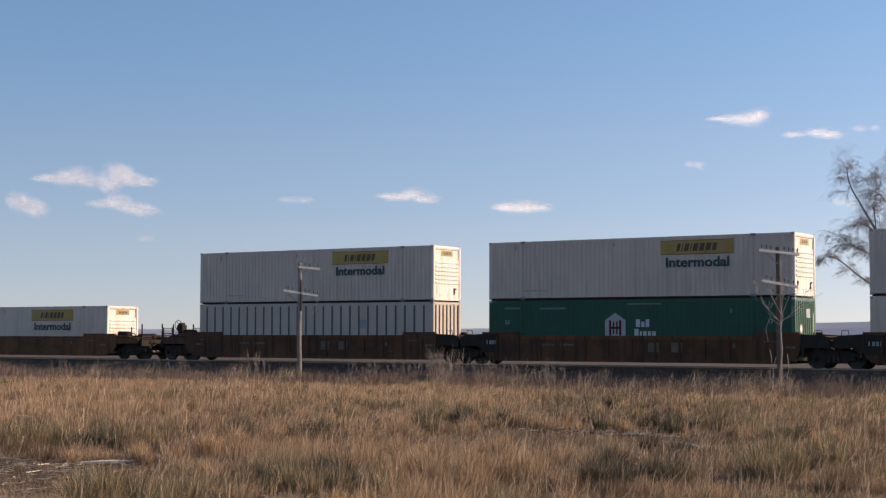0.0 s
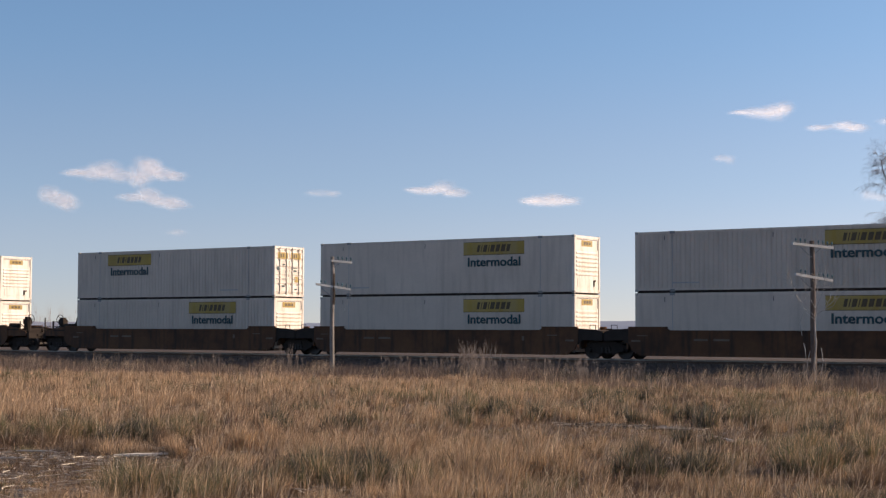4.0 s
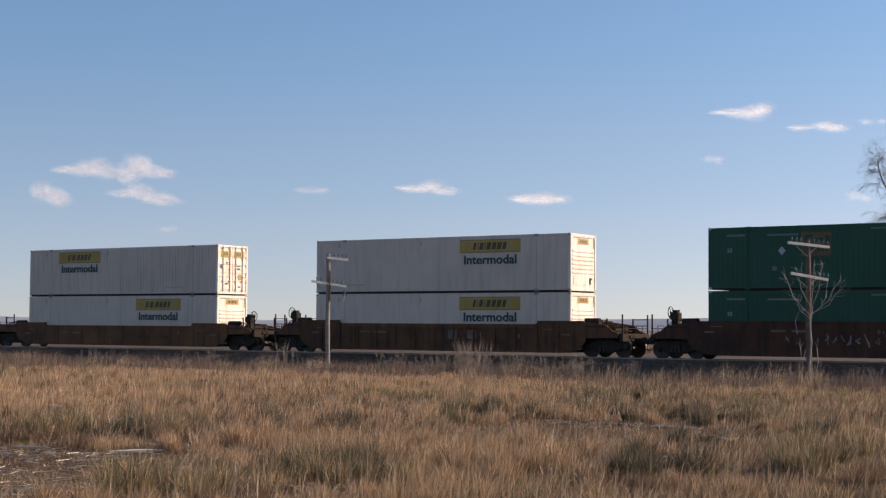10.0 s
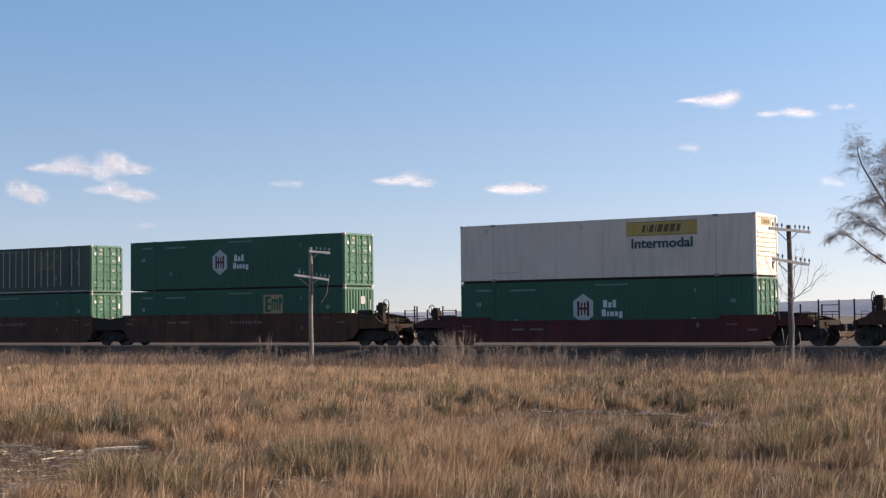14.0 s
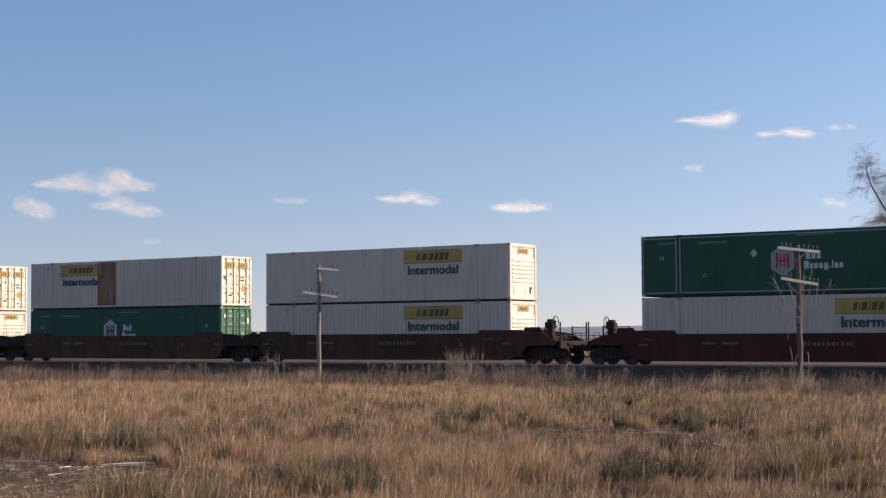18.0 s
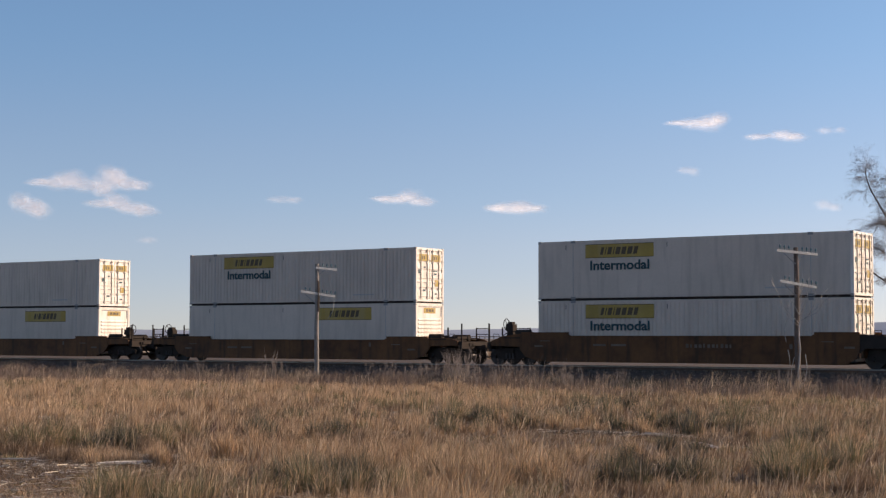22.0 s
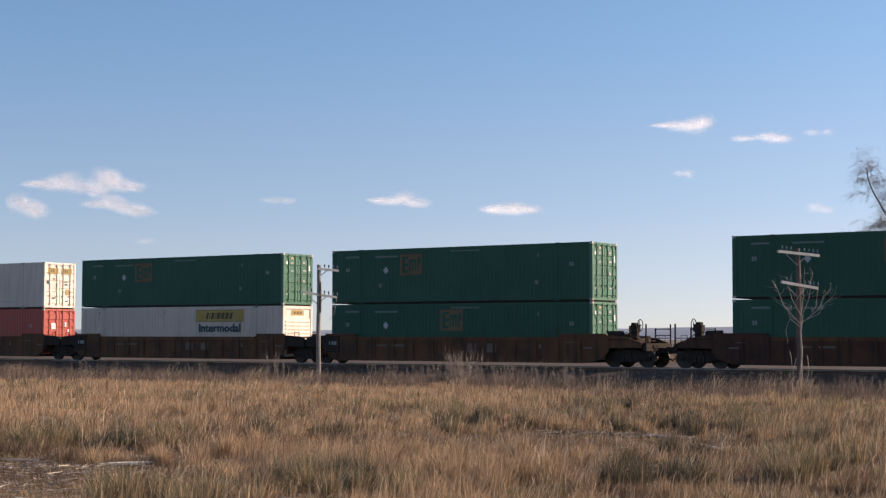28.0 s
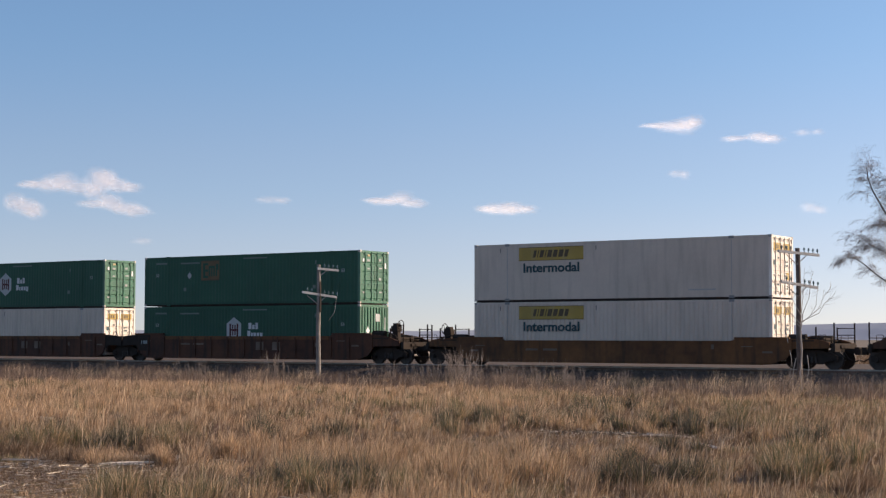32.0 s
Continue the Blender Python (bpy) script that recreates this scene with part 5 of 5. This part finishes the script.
def make_litter():
    """Flattened bleached stems on the open spots."""
    rng = np.random.RandomState(12)
    xs, ys = [], []
    for k, (a, b, r) in enumerate(BARE):
        n = int(110 * r) if k in (3, 4, 5, 6, 7, 8) else int(60 * r)
        xs.append(a + r * rng.normal(0, 0.6, n))
        ys.append(b + r * rng.normal(0, 0.6, n))
    for a, b, n in ((-15.6, 16.1, 130), (-10.3, 23.2, 26), (-23.6, 24.5, 30), (-17.5, 26.0, 20)):
        xs.append(a + rng.normal(0, 0.45, n))
        ys.append(b + rng.normal(0, 0.10, n))
    x, y = np.concatenate(xs), np.concatenate(ys)
    s = Shell()
    for px, py in zip(x, y):
        a, ln, w = rng.uniform(-0.5, 0.5) if rng.uniform() < 0.6 else rng.uniform(0, 3.1), rng.uniform(0.05, 0.26), rng.uniform(0.003, 0.010)
        z = ground_height(px, py) + rng.uniform(0.01, 0.07)
        s.tube((px, py, z), (px + math.cos(a) * ln, py + math.sin(a) * ln, z + rng.uniform(-0.02, 0.03)), w, w * 0.6, 3)
    for x0, y0, x1, y1, w in ((-15.71, 14.92, -15.19, 15.45, 0.040), (-12.95, 10.95, -12.62, 11.2, 0.02), (-12.3, 24.3, -11.9, 24.5, 0.03), (-25.9, 22.5, -25.4, 22.9, 0.03), (-16.6, 13.5, -16.1, 13.75, 0.02), (-10.83, 23.43, -10.12, 22.72, 0.035), (-17.3, 14.6, -16.9, 14.9, 0.025)):
        pts = [Vector((x0 + (x1 - x0) * k / 5, y0 + (y1 - y0) * k / 5, ground_height(x0 + (x1 - x0) * k / 5, y0 + (y1 - y0) * k / 5) + 0.06)) for k in range(6)]
        s.loft(pts, [w * 0.4, w * 0.6, w * 0.7, w * 0.6, w * 0.5, w * 0.3], 5)
    tagged(part("straw_litter", s, LITTER), "bleached flattened stems on open ground", "litter", kind="stuff")


def make_far_weeds():
    """Rough brown growth on the far side of the line."""
    rng = np.random.RandomState(18)
    n = 60000
    y = 119.0 + 60 * rng.uniform(0, 1, n) ** 1.6
    x = -y * np.tan(np.radians(rng.uniform(10, 54, n)))
    blades("far_weeds", "rough brown dead growth beyond the railway", BROWN_GRASS, x, y, rng.uniform(0.15, 0.55, n), rng.uniform(0.03, 0.07, n), rng.uniform(0.1, 0.9, n), rng, rng.uniform(0, 6.28, n))


make_field()
make_weeds()
make_far_weeds()
make_litter()


# ---- poles, trees, hills ----
def build_pole(x, y, top, tilt, gone_half, reach):
    """A short line pole with two crossarms, pins and insulators; one has lost half of its upper arm."""
    base = ground_height(x, y)
    pole = thing("telegraph_pole", "old weathered wooden telegraph pole with two pale crossarms", "telegraph pole", "line poles beside the track")
    pole.location = (x, y, base)
    pole.rotation_euler = (0, radians(tilt), 0)
    h = top - base
    shaft = Shell().loft([(0.012 * math.sin(i * 1.3), 0, -0.3 + (h + 0.3) * i / 8) for i in range(9)], [0.108 - 0.003 * i for i in range(9)], 12)
    part("pole_shaft", shaft, GREY_POLE_WOOD if gone_half else POLE_WOOD, pole)
    if gone_half:
        part("dark_patch", Shell().slab([(0.07, h - 2.15), (0.11, h - 2.1), (0.12, h - 1.45), (0.095, h - 0.75), (0.07, h - 0.8)], -0.05, 0.05), DARK_STEEL, pole, "dark ground wire moulding")
    d = Vector((0.55, 0.835, 0)) * reach
    for z, lo, hi, sag in ((h - 0.18, 0.0 if gone_half else -0.73, 0.87, -0.08), (h - 1.32, -0.62, 0.80, -0.15)):
        a, b = d * lo + Vector((0, -0.10, z + sag * lo)), d * hi + Vector((0, -0.10, z + sag * hi))
        side = d.normalized().cross(Vector((0, 0, 1))) * 0.05
        arm = Shell().add([a + side - Vector((0, 0, 0.048)), b + side - Vector((0, 0, 0.048)), b + side + Vector((0, 0, 0.048)), a + side + Vector((0, 0, 0.048)), a - side - Vector((0, 0, 0.048)), b - side - Vector((0, 0, 0.048)), b - side + Vector((0, 0, 0.048)), a - side + Vector((0, 0, 0.048))],
                          [(3, 2, 1, 0), (4, 5, 6, 7), (0, 1, 5, 4), (1, 2, 6, 5), (2, 3, 7, 6), (3, 0, 4, 7)])
        arm_ob = part("crossarm", arm, ARM_WOOD, pole, "silvered wooden crossarm")
        for side_sign in ((1,) if lo == 0 else (-1, 1)):
            part("arm_brace", Shell().tube((0, -0.1, z - 0.42), d * (0.42 * side_sign) + Vector((0, -0.1, z - 0.05)), 0.018, sides=5), STEEL, arm_ob)
        n = 10
        for i in range(n):
            f = -0.76 + 1.58 * i / (n - 1)
            if f < lo + 0.04 or abs(f) < 0.15:
                continue
            p = a + (b - a) * ((f - lo) / (hi - lo)) + Vector((0, 0, 0.05))
            ins = Shell().tube(p, p + Vector((0, 0, 0.09)), 0.016, sides=6)
            ins.tube(p + Vector((0, 0, 0.07)), p + Vector((0, 0, 0.12)), 0.034, 0.040, 8).tube(p + Vector((0, 0, 0.12)), p + Vector((0, 0, 0.175)), 0.036, 0.022, 8)
            part("insulator", ins, GLASS_BLUE, arm_ob, "dark glass insulator")
    part("loose_wire", Shell().tube(d * 0.8 + Vector((0, -0.1, h - 1.5)), d * 0.72 + Vector((0, -0.1, h - 2.1)), 0.008, sides=4).tube(d * 0.72 + Vector((0, -0.1, h - 2.1)), d * 0.5 + Vector((0, -0.1, h - 2.45)), 0.008, sides=4), STEEL, pole)
    return pole


POLE_Y = 54.0
build_pole(-43.23, POLE_Y, 5.00, 0.0, True, 1.12)
build_pole(-20.99, POLE_Y, 5.04, -0.3, False, 1.10)


def hang_twigs(s, p, d, length, rng, level):
    """A thin branch that curves over and hangs, with finer ones along it."""
    n = (5, 4, 3)[level]
    for i in range(n):
        d = (d + Vector((rng.uniform(-1, 1), rng.uniform(-1, 1), rng.uniform(-1, 0.7))) * 0.22 + Vector((0, 0, -0.05 - 0.10 * level))).normalized()
        q = p + d * length / n
        r = (0.0075, 0.0042, 0.0028)[level] * (1 - 0.6 * i / n)
        s.tube(p, q, r, r * 0.8, 3, caps=False)
        p = q
        if level < 2:
            for _ in range((2, 3)[level]):
                side = Vector((rng.uniform(-1, 1), rng.uniform(-1, 1), rng.uniform(-0.5, 0.6)))
                hang_twigs(s, p, (d * 0.7 + side * 0.9).normalized(), length * rng.uniform(0.4, 0.7), rng, level + 1)


def build_weeping_tree(x, y):
    """Birch-like: a trunk that splits into leaning leaders, long side boughs and a haze of hanging twigs."""
    tree = thing("bare_tree", "large bare grey tree with fine hanging twigs", "tree")
    tree.location = (x, y, ground_height(x, y) - 0.05)
    rng = random.Random(4)
    part("trunk", Shell().loft([(0.04 * math.sin(i), 0, i * 0.7) for i in range(8)], [0.27 - 0.018 * i for i in range(8)], 10), BARK, tree)
    # each bough: its way outwards in X and Z, its way in depth, thickness, twig length, twigs at each joint
    boughs = [
        (((-0.02, 4.6), (-0.5, 6.6), (-1.35, 8.9), (-2.06, 10.15), (-2.68, 11.3), (-2.92, 12.1), (-2.97, 12.8)), -0.4, 0.10, 0.95, 7),
        (((-0.02, 4.2), (-1.1, 5.0), (-2.0, 5.6), (-2.68, 6.05), (-3.53, 6.75), (-4.14, 7.15), (-4.6, 7.25), (-5.0, 6.95)), 0.5, 0.07, 0.60, 4),
        (((-0.1, 4.9), (-0.8, 6.6), (-1.7, 7.35), (-2.2, 7.6), (-2.68, 7.9), (-3.3, 8.35)), -0.9, 0.06, 0.85, 7),
        (((-0.5, 6.6), (-1.0, 8.0), (-1.6, 8.8), (-2.2, 9.2), (-2.7, 9.3)), 0.8, 0.05, 0.80, 7),
        (((-1.35, 8.9), (-1.5, 10.2), (-1.35, 11.4), (-1.5, 12.2)), 0.5, 0.04, 0.75, 5),
        (((0.0, 4.8), (0.5, 7.2), (0.4, 9.6), (-0.2, 11.6), (-0.6, 12.6), (-0.5, 13.5)), 0.4, 0.10, 1.0, 6),
        (((0.4, 9.0), (-0.4, 10.2), (-1.0, 11.0), (-1.3, 11.2)), -0.6, 0.04, 0.8, 6),
        (((0.02, 4.6), (1.4, 6.6), (2.5, 8.4), (3.1, 10.4), (3.2, 12.0)), 0.6, 0.09, 1.1, 6),
        (((0.02, 4.3), (1.6, 5.4), (3.2, 6.3), (4.4, 6.4)), -0.8, 0.07, 1.0, 6),
        (((0.0, 5.0), (0.3, 7.0), (1.3, 9.2), (1.6, 11.4), (1.4, 13.0)), -1.8, 0.08, 1.0, 6),
        (((0.0, 5.0), (-0.4, 7.0), (-0.6, 8.6), (-1.0, 9.8)), 2.2, 0.07, 1.0, 6),
    ]
    twigs = Shell()
    for way, deep, thick, tw, many in boughs:
        n = len(way) - 1
        pts = [Vector((px + 0.05 * math.sin(5 * i + pz), deep * i / n, pz)) for i, (px, pz) in enumerate(way)]
        part("bough", Shell().loft(pts, [thick * (1 - 0.85 * i / n) + 0.006 for i in range(n + 1)], 6), BARK, tree)
        for i in range(1, n + 1):
            d = (pts[i] - pts[i - 1]).normalized()
            if i == 1 and pts[0].z < 5.1:
                continue
            for _ in range(many + 2):
                at = pts[i - 1].lerp(pts[i], rng.uniform(0.1, 1.0))
                side = Vector((rng.uniform(-1, 1), rng.uniform(-1, 1), rng.uniform(-0.2, 0.8)))
                hang_twigs(twigs, at, (d * 0.6 + side * 0.9).normalized(), tw * rng.uniform(0.5, 1.4), rng, 0)
    part("crown", twigs, TWIGS, tree, "crown of fine hanging bare twigs")


build_weeping_tree(-29.6, 96.0)
def build_sapling(x, y):
    """A pale bare sapling: a bent stem, thin spreading limbs, and dead shoots at its foot."""
    tree = thing("bare_sapling", "small pale bare sapling growing against the pole", "tree")
    tree.location = (x, y, ground_height(x, y) - 0.05)
    rng = random.Random(11)
    stem = [(0.02, 0, 0), (-0.03, 0, 0.8), (0.05, 0, 1.6), (0.0, 0, 2.3), (0.10, 0, 2.9)]
    part("trunk", Shell().loft(stem, [0.038, 0.034, 0.030, 0.025, 0.016], 8), PALE_BARK, tree)
    crown = Shell()
    for z0, ex, ez in ((2.55, -1.05, 4.15), (2.60, 0.95, 3.85), (2.8, 0.65, 4.45), (2.88, -0.45, 4.35), (2.45, -0.80, 3.3), (2.65, 1.10, 3.5), (2.9, 0.15, 4.6)):
        a, b = Vector((0.03, 0, z0)), Vector((ex, rng.uniform(-0.5, 0.5), ez))
        mid = a.lerp(b, 0.5) + Vector((0.10 * ex, 0, -0.12))
        limb = [a, mid, a.lerp(b, 0.8), b]
        part("limb", Shell().loft(limb, [0.013, 0.0095, 0.007, 0.004], 5), PALE_BARK, tree)
        for k in range(9):
            at = a.lerp(b, rng.uniform(0.35, 1.0)) + Vector((0, 0, -0.03))
            e = at + Vector((rng.uniform(-0.35, 0.35) + 0.15 * ex, rng.uniform(-0.2, 0.2), rng.uniform(0.05, 0.42)))
            crown.loft([at, at.lerp(e, 0.55) + Vector((0.03, 0, -0.02)), e], [0.006, 0.004, 0.002], 4)
    part("crown", crown, PALE_BARK, tree, "thin bare twigs")
    shoots = Shell()
    for pts in (((-0.36, 1.62), (-0.30, 1.35), (-0.28, 1.05)), ((-0.12, 1.35), (-0.22, 0.95), (-0.26, 0.55)), ((0.30, 1.45), (0.36, 0.95), (0.28, 0.55), (0.14, 0.25)), ((-0.42, 1.9), (-0.5, 2.35), (-0.36, 2.75))):
        shoots.loft([(px, -0.15, pz) for px, pz in pts], [0.014] * (len(pts) - 1) + [0.006], 5)
    part("dead_shoot", shoots, PALE_BARK, tree, "bleached dead shoots")
    return tree


build_sapling(-20.86, POLE_Y - 0.22)


def build_shrub(x, y, h, w, n, mat, seed, label):
    rng = random.Random(seed)
    s = Shell()
    z0 = ground_height(x, y)
    for i in range(n):
        a = rng.uniform(0, 2 * math.pi)
        p = Vector((x + rng.uniform(-w, w) * 0.5, y + rng.uniform(-w, w) * 0.3, z0 - 0.05))
        d = Vector((math.cos(a) * 0.22, math.sin(a) * 0.22, 1)).normalized()
        hh = h * rng.uniform(0.55, 1.05)
        for k in range(3):
            q = p + d * hh / 3
            s.tube(p, q, 0.008 * (1 - 0.28 * k) * (1 + y / 120), 0.008 * (1 - 0.28 * (k + 1)) * (1 + y / 120), 3, caps=False)
            if k:
                for _ in range(2):
                    e = (d + Vector((rng.uniform(-1, 1), rng.uniform(-1, 1), 0.2)) * 0.5).normalized()
                    s.tube(p, p + e * hh * 0.22, 0.006 * (1 + y / 120), 0.002, 3, caps=False)
            p = q
            d = (d + Vector((rng.uniform(-1, 1), rng.uniform(-1, 1), 0)) * 0.12).normalized()
    return tagged(part("weed_clump", s, mat), label, "weeds", "weeds along the line", "stuff")


for k, (x, h, w, n) in enumerate(((-45.5, 1.55, 1.2, 22), (-36.2, 1.78, 1.2, 48), (-34.9, 1.62, 1.3, 42), (-33.4, 1.25, 1.4, 34), (-37.6, 1.2, 1.5, 30), (-30.0, 1.1, 1.3, 24), (-32.2, 1.30, 0.8, 16), (-31.1, 1.30, 0.8, 16), (-28.4, 1.0, 1.6, 30), (-39.4, 1.15, 2.0, 30), (-51.0, 1.2, 2.2, 26), (-21.0, 1.1, 1.2, 26), (-57.5, 1.1, 2.5, 26), (-18.0, 0.9, 2.2, 26))):
    build_shrub(x, 54.0 + 0.6 * math.sin(k * 2.1), h, w, n, STALKS, 30 + k, "clump of tall grey-brown dead weed stalks")
for k in range(7):
    build_shrub(-176 + k * 1.1, 152 + 2 * math.sin(k * 3.0), 5.6 + 1.3 * math.sin(k * 1.7), 1.6, 7, TWIGS, 60 + k, "distant thin bare saplings beyond the railway")


def build_scrub(x, y, h, w, seed):
    """A dense dark bush of many small leaf clumps."""
    rng = random.Random(seed)
    s = Shell()
    z0 = ground_height(x, y)
    for i in range(420):
        a, f = rng.uniform(0, 2 * math.pi), rng.random() ** 0.5
        z = h * rng.uniform(0.12, 1.0)
        rim = w / 2 * math.sqrt(max(0.05, 1 - ((z / h - 0.45) / 0.62) ** 2)) * f * rng.uniform(0.8, 1.15)
        p = Vector((x + rim * math.cos(a), y + rim * math.sin(a), z0 + z))
        r = rng.uniform(0.08, 0.20)
        s.tube(p - Vector((0, 0, r)), p + Vector((rng.uniform(-r, r), rng.uniform(-r, r), r * 1.2)), r, r * 0.2, 5)
    s.tube((x, y, z0 - 0.1), (x, y, z0 + h * 0.7), 0.10, 0.03, 6)
    return tagged(part("bush", s, BUSH), "dark rounded evergreen bush beyond the railway", "bush", "bushes beyond the railway")


build_scrub(-166.5, 152.0, 3.7, 2.3, 5)
build_scrub(-164.6, 153.5, 2.6, 1.6, 6)


def make_hills():
    xs = np.linspace(-3400, 600, 160)
    v, f = [], []
    for i, x in enumerate(xs):
        az = math.degrees(math.atan2(x, 2600))
        el = np.interp(az, [-53, -42, -35, -28, -21, -15, 0], [0.30, 0.26, 0.30, 0.40, 0.56, 0.62, 0.5])
        h = 1.75 + 2600 / max(0.3, math.cos(radians(az))) * math.tan(radians(el)) + 4.0 * noise.noise((x * 0.004, 0, 0)) + 1.5 * noise.noise((x * 0.02, 4, 0))
        v += [(x, 2600, -2), (x, 2680, h * 0.62), (x, 2740, h), (x, 3000, h * 0.7), (x, 3200, -2)]
    for i in range(len(xs) - 1):
        for k in range(4):
            f.append((i * 5 + k, (i + 1) * 5 + k, (i + 1) * 5 + k + 1, i * 5 + k + 1))
    tagged(part("backdrop_hills", Shell().add(v, f), HILL), "low wooded ridge on the horizon, coloured blue for the haze", "hills", kind="structure")


make_hills()

# ---- clouds: azimuth and height at the start and the end in degrees, and the puffs: sideways, up, half width, half height ----
CLOUDS = [
    (-46.75, 5.64, -47.95, 5.46, ((0.0, 0.05, 0.50, 0.28), (-0.5, -0.04, 0.55, 0.20), (-1.0, 0.02, 0.45, 0.11), (0.5, -0.14, 0.55, 0.22))),
    (-45.33, 5.72, -46.6, 5.56, ((0.0, -0.02, 0.48, 0.36), (0.22, 0.14, 0.36, 0.26), (-0.18, -0.28, 0.36, 0.22), (0.62, -0.15, 0.42, 0.22), (1.05, -0.16, 0.40, 0.14))),
    (-48.47, 4.64, -49.25, 4.64, ((-0.26, 0.12, 0.32, 0.24), (0.05, -0.03, 0.50, 0.24), (0.38, -0.10, 0.34, 0.24))),
    (-45.12, 4.70, -46.13, 4.74, ((-0.1, 0.09, 0.42, 0.24), (0.35, -0.06, 0.55, 0.20), (0.80, -0.14, 0.45, 0.17), (-0.62, 0.0, 0.48, 0.12))),
    (-34.59, 5.14, -35.78, 5.02, ((0.15, 0.06, 0.45, 0.20), (-0.35, 0.0, 0.55, 0.14), (0.62, -0.05, 0.45, 0.13), (-0.85, -0.02, 0.40, 0.08))),
    (-30.59, 4.75, -31.86, 4.73, ((-0.1, -0.02, 0.55, 0.17), (0.38, 0.03, 0.50, 0.19), (-0.62, 0.05, 0.40, 0.13), (0.85, -0.06, 0.35, 0.12))),
    (-22.31, 7.87, -25.4, 7.70, ((-0.9, -0.05, 0.42, 0.09), (-0.3, 0.0, 0.52, 0.18), (0.22, 0.06, 0.45, 0.24), (0.50, 0.03, 0.30, 0.22))),
    (-19.72, 7.28, -22.56, 7.22, ((-0.85, -0.08, 0.42, 0.09), (0.0, 0.03, 0.40, 0.16), (0.42, 0.0, 0.38, 0.14))),
    (-24.15, 6.22, -25.41, 5.92, ((-0.12, 0.0, 0.28, 0.11), (0.16, 0.0, 0.18, 0.13))),
    (-38.81, 4.95, -40.34, 4.98, ((-0.15, 0.0, 0.45, 0.11), (0.32, 0.02, 0.25, 0.10))),
    (-44.24, 3.48, -45.07, 3.44, ((0.0, 0.0, 0.32, 0.10),)),
    (-18.91, 4.82, -20.7, 4.65, ((-0.1, 0.0, 0.32, 0.16), (0.25, -0.06, 0.25, 0.11))),
    (-18.3, 7.35, -21.0, 7.30, ((0.0, 0.0, 0.30, 0.11), (0.5, 0.06, 0.20, 0.10))),
]
CLOUD_PATHS = []
CLOUD_R = 3600.0


def cloud_pose(az, el):
    a, e = radians(az), radians(el)
    return pose(CLOUD_R * math.cos(e) * math.sin(a), CLOUD_R * math.cos(e) * math.cos(a), EYE + CLOUD_R * math.sin(e), 0, 0, -az)


def puff_mesh(seed, mat):
    """One soft, lumpy billow of unit size, open behind."""
    v, f = [], []
    nu, nv = 20, 16
    for j in range(nv + 1):
        th = math.pi * j / nv
        for i in range(nu + 1):
            ph = math.pi + math.pi * i / nu
            p = Vector((math.sin(th) * math.cos(ph), math.sin(th) * math.sin(ph), math.cos(th)))
            v.append(p * (1 + 0.10 * noise.noise(p * 2.2 + Vector((seed * 9.0, 0, 0)))))
    for j in range(nv):
        for i in range(nu):
            f.append((j * (nu + 1) + i, (j + 1) * (nu + 1) + i, (j + 1) * (nu + 1) + i + 1, j * (nu + 1) + i + 1))
    me = Shell().add(v, f).mesh("puff", mat)
    me.polygons.foreach_set("use_smooth", [True] * len(me.polygons))
    return me


def make_clouds():
    unit = CLOUD_R * math.tan(radians(1.0))
    for k, (a0, e0, a1, e1, puffs) in enumerate(CLOUDS):
        c = thing("cloud", "small soft white fair-weather cloud" if k < 8 else "thin pale wisp of fair-weather cloud", "cloud", "fair-weather clouds")
        c.matrix_basis = cloud_pose(a0, e0)
        for i, (dx, dz, w, h) in enumerate(puffs):
            puff = part("puff", puff_mesh(k * 7 + i, THIN_VAPOUR if k >= 8 else VAPOUR), None, c)
            puff.location = (dx * unit, (i % 3 - 1) * 0.5 * unit, dz * unit)
            puff.scale = (w * unit * 1.62, 0.35 * unit, h * unit * 1.75)
        CLOUD_PATHS.append((c, cloud_pose(a0, e0), cloud_pose(a1, e1)))


make_clouds()


# ---- what moves ----
def motions():
    for ob, (x, y, z) in ROLLING:
        walk(ob, [(t, pose(x - run, y, z)) for t, run in RUN])
    # the wheels roll with the train, one turn of keys for each axle place, shared by all trucks
    keyed = {}
    ts, rs = [r[0] for r in RUN], [r[1] for r in RUN]
    for truck in TRUCKS:
        for ws in truck.children:
            if "axle" not in ws:
                continue
            k = ws["axle"]
            if k not in keyed:
                at = ws.location.copy()
                rows = [(i / FPS, Matrix.Translation(at) @ Matrix.Rotation(-np.interp(i / FPS, ts, rs) / WHEEL_R, 4, 'Y')) for i in range(32 * FPS + 1)]
                walk(ws, rows)
                keyed[k] = ws.animation_data
            else:
                ws.rotation_mode = 'QUATERNION'
                ws.animation_data_create()
                ws.animation_data.action = keyed[k].action
                ws.animation_data.action_slot = keyed[k].action_slot
    for c, start, end in CLOUD_PATHS:
        walk(c, [(0, start), (32, end)])


motions()
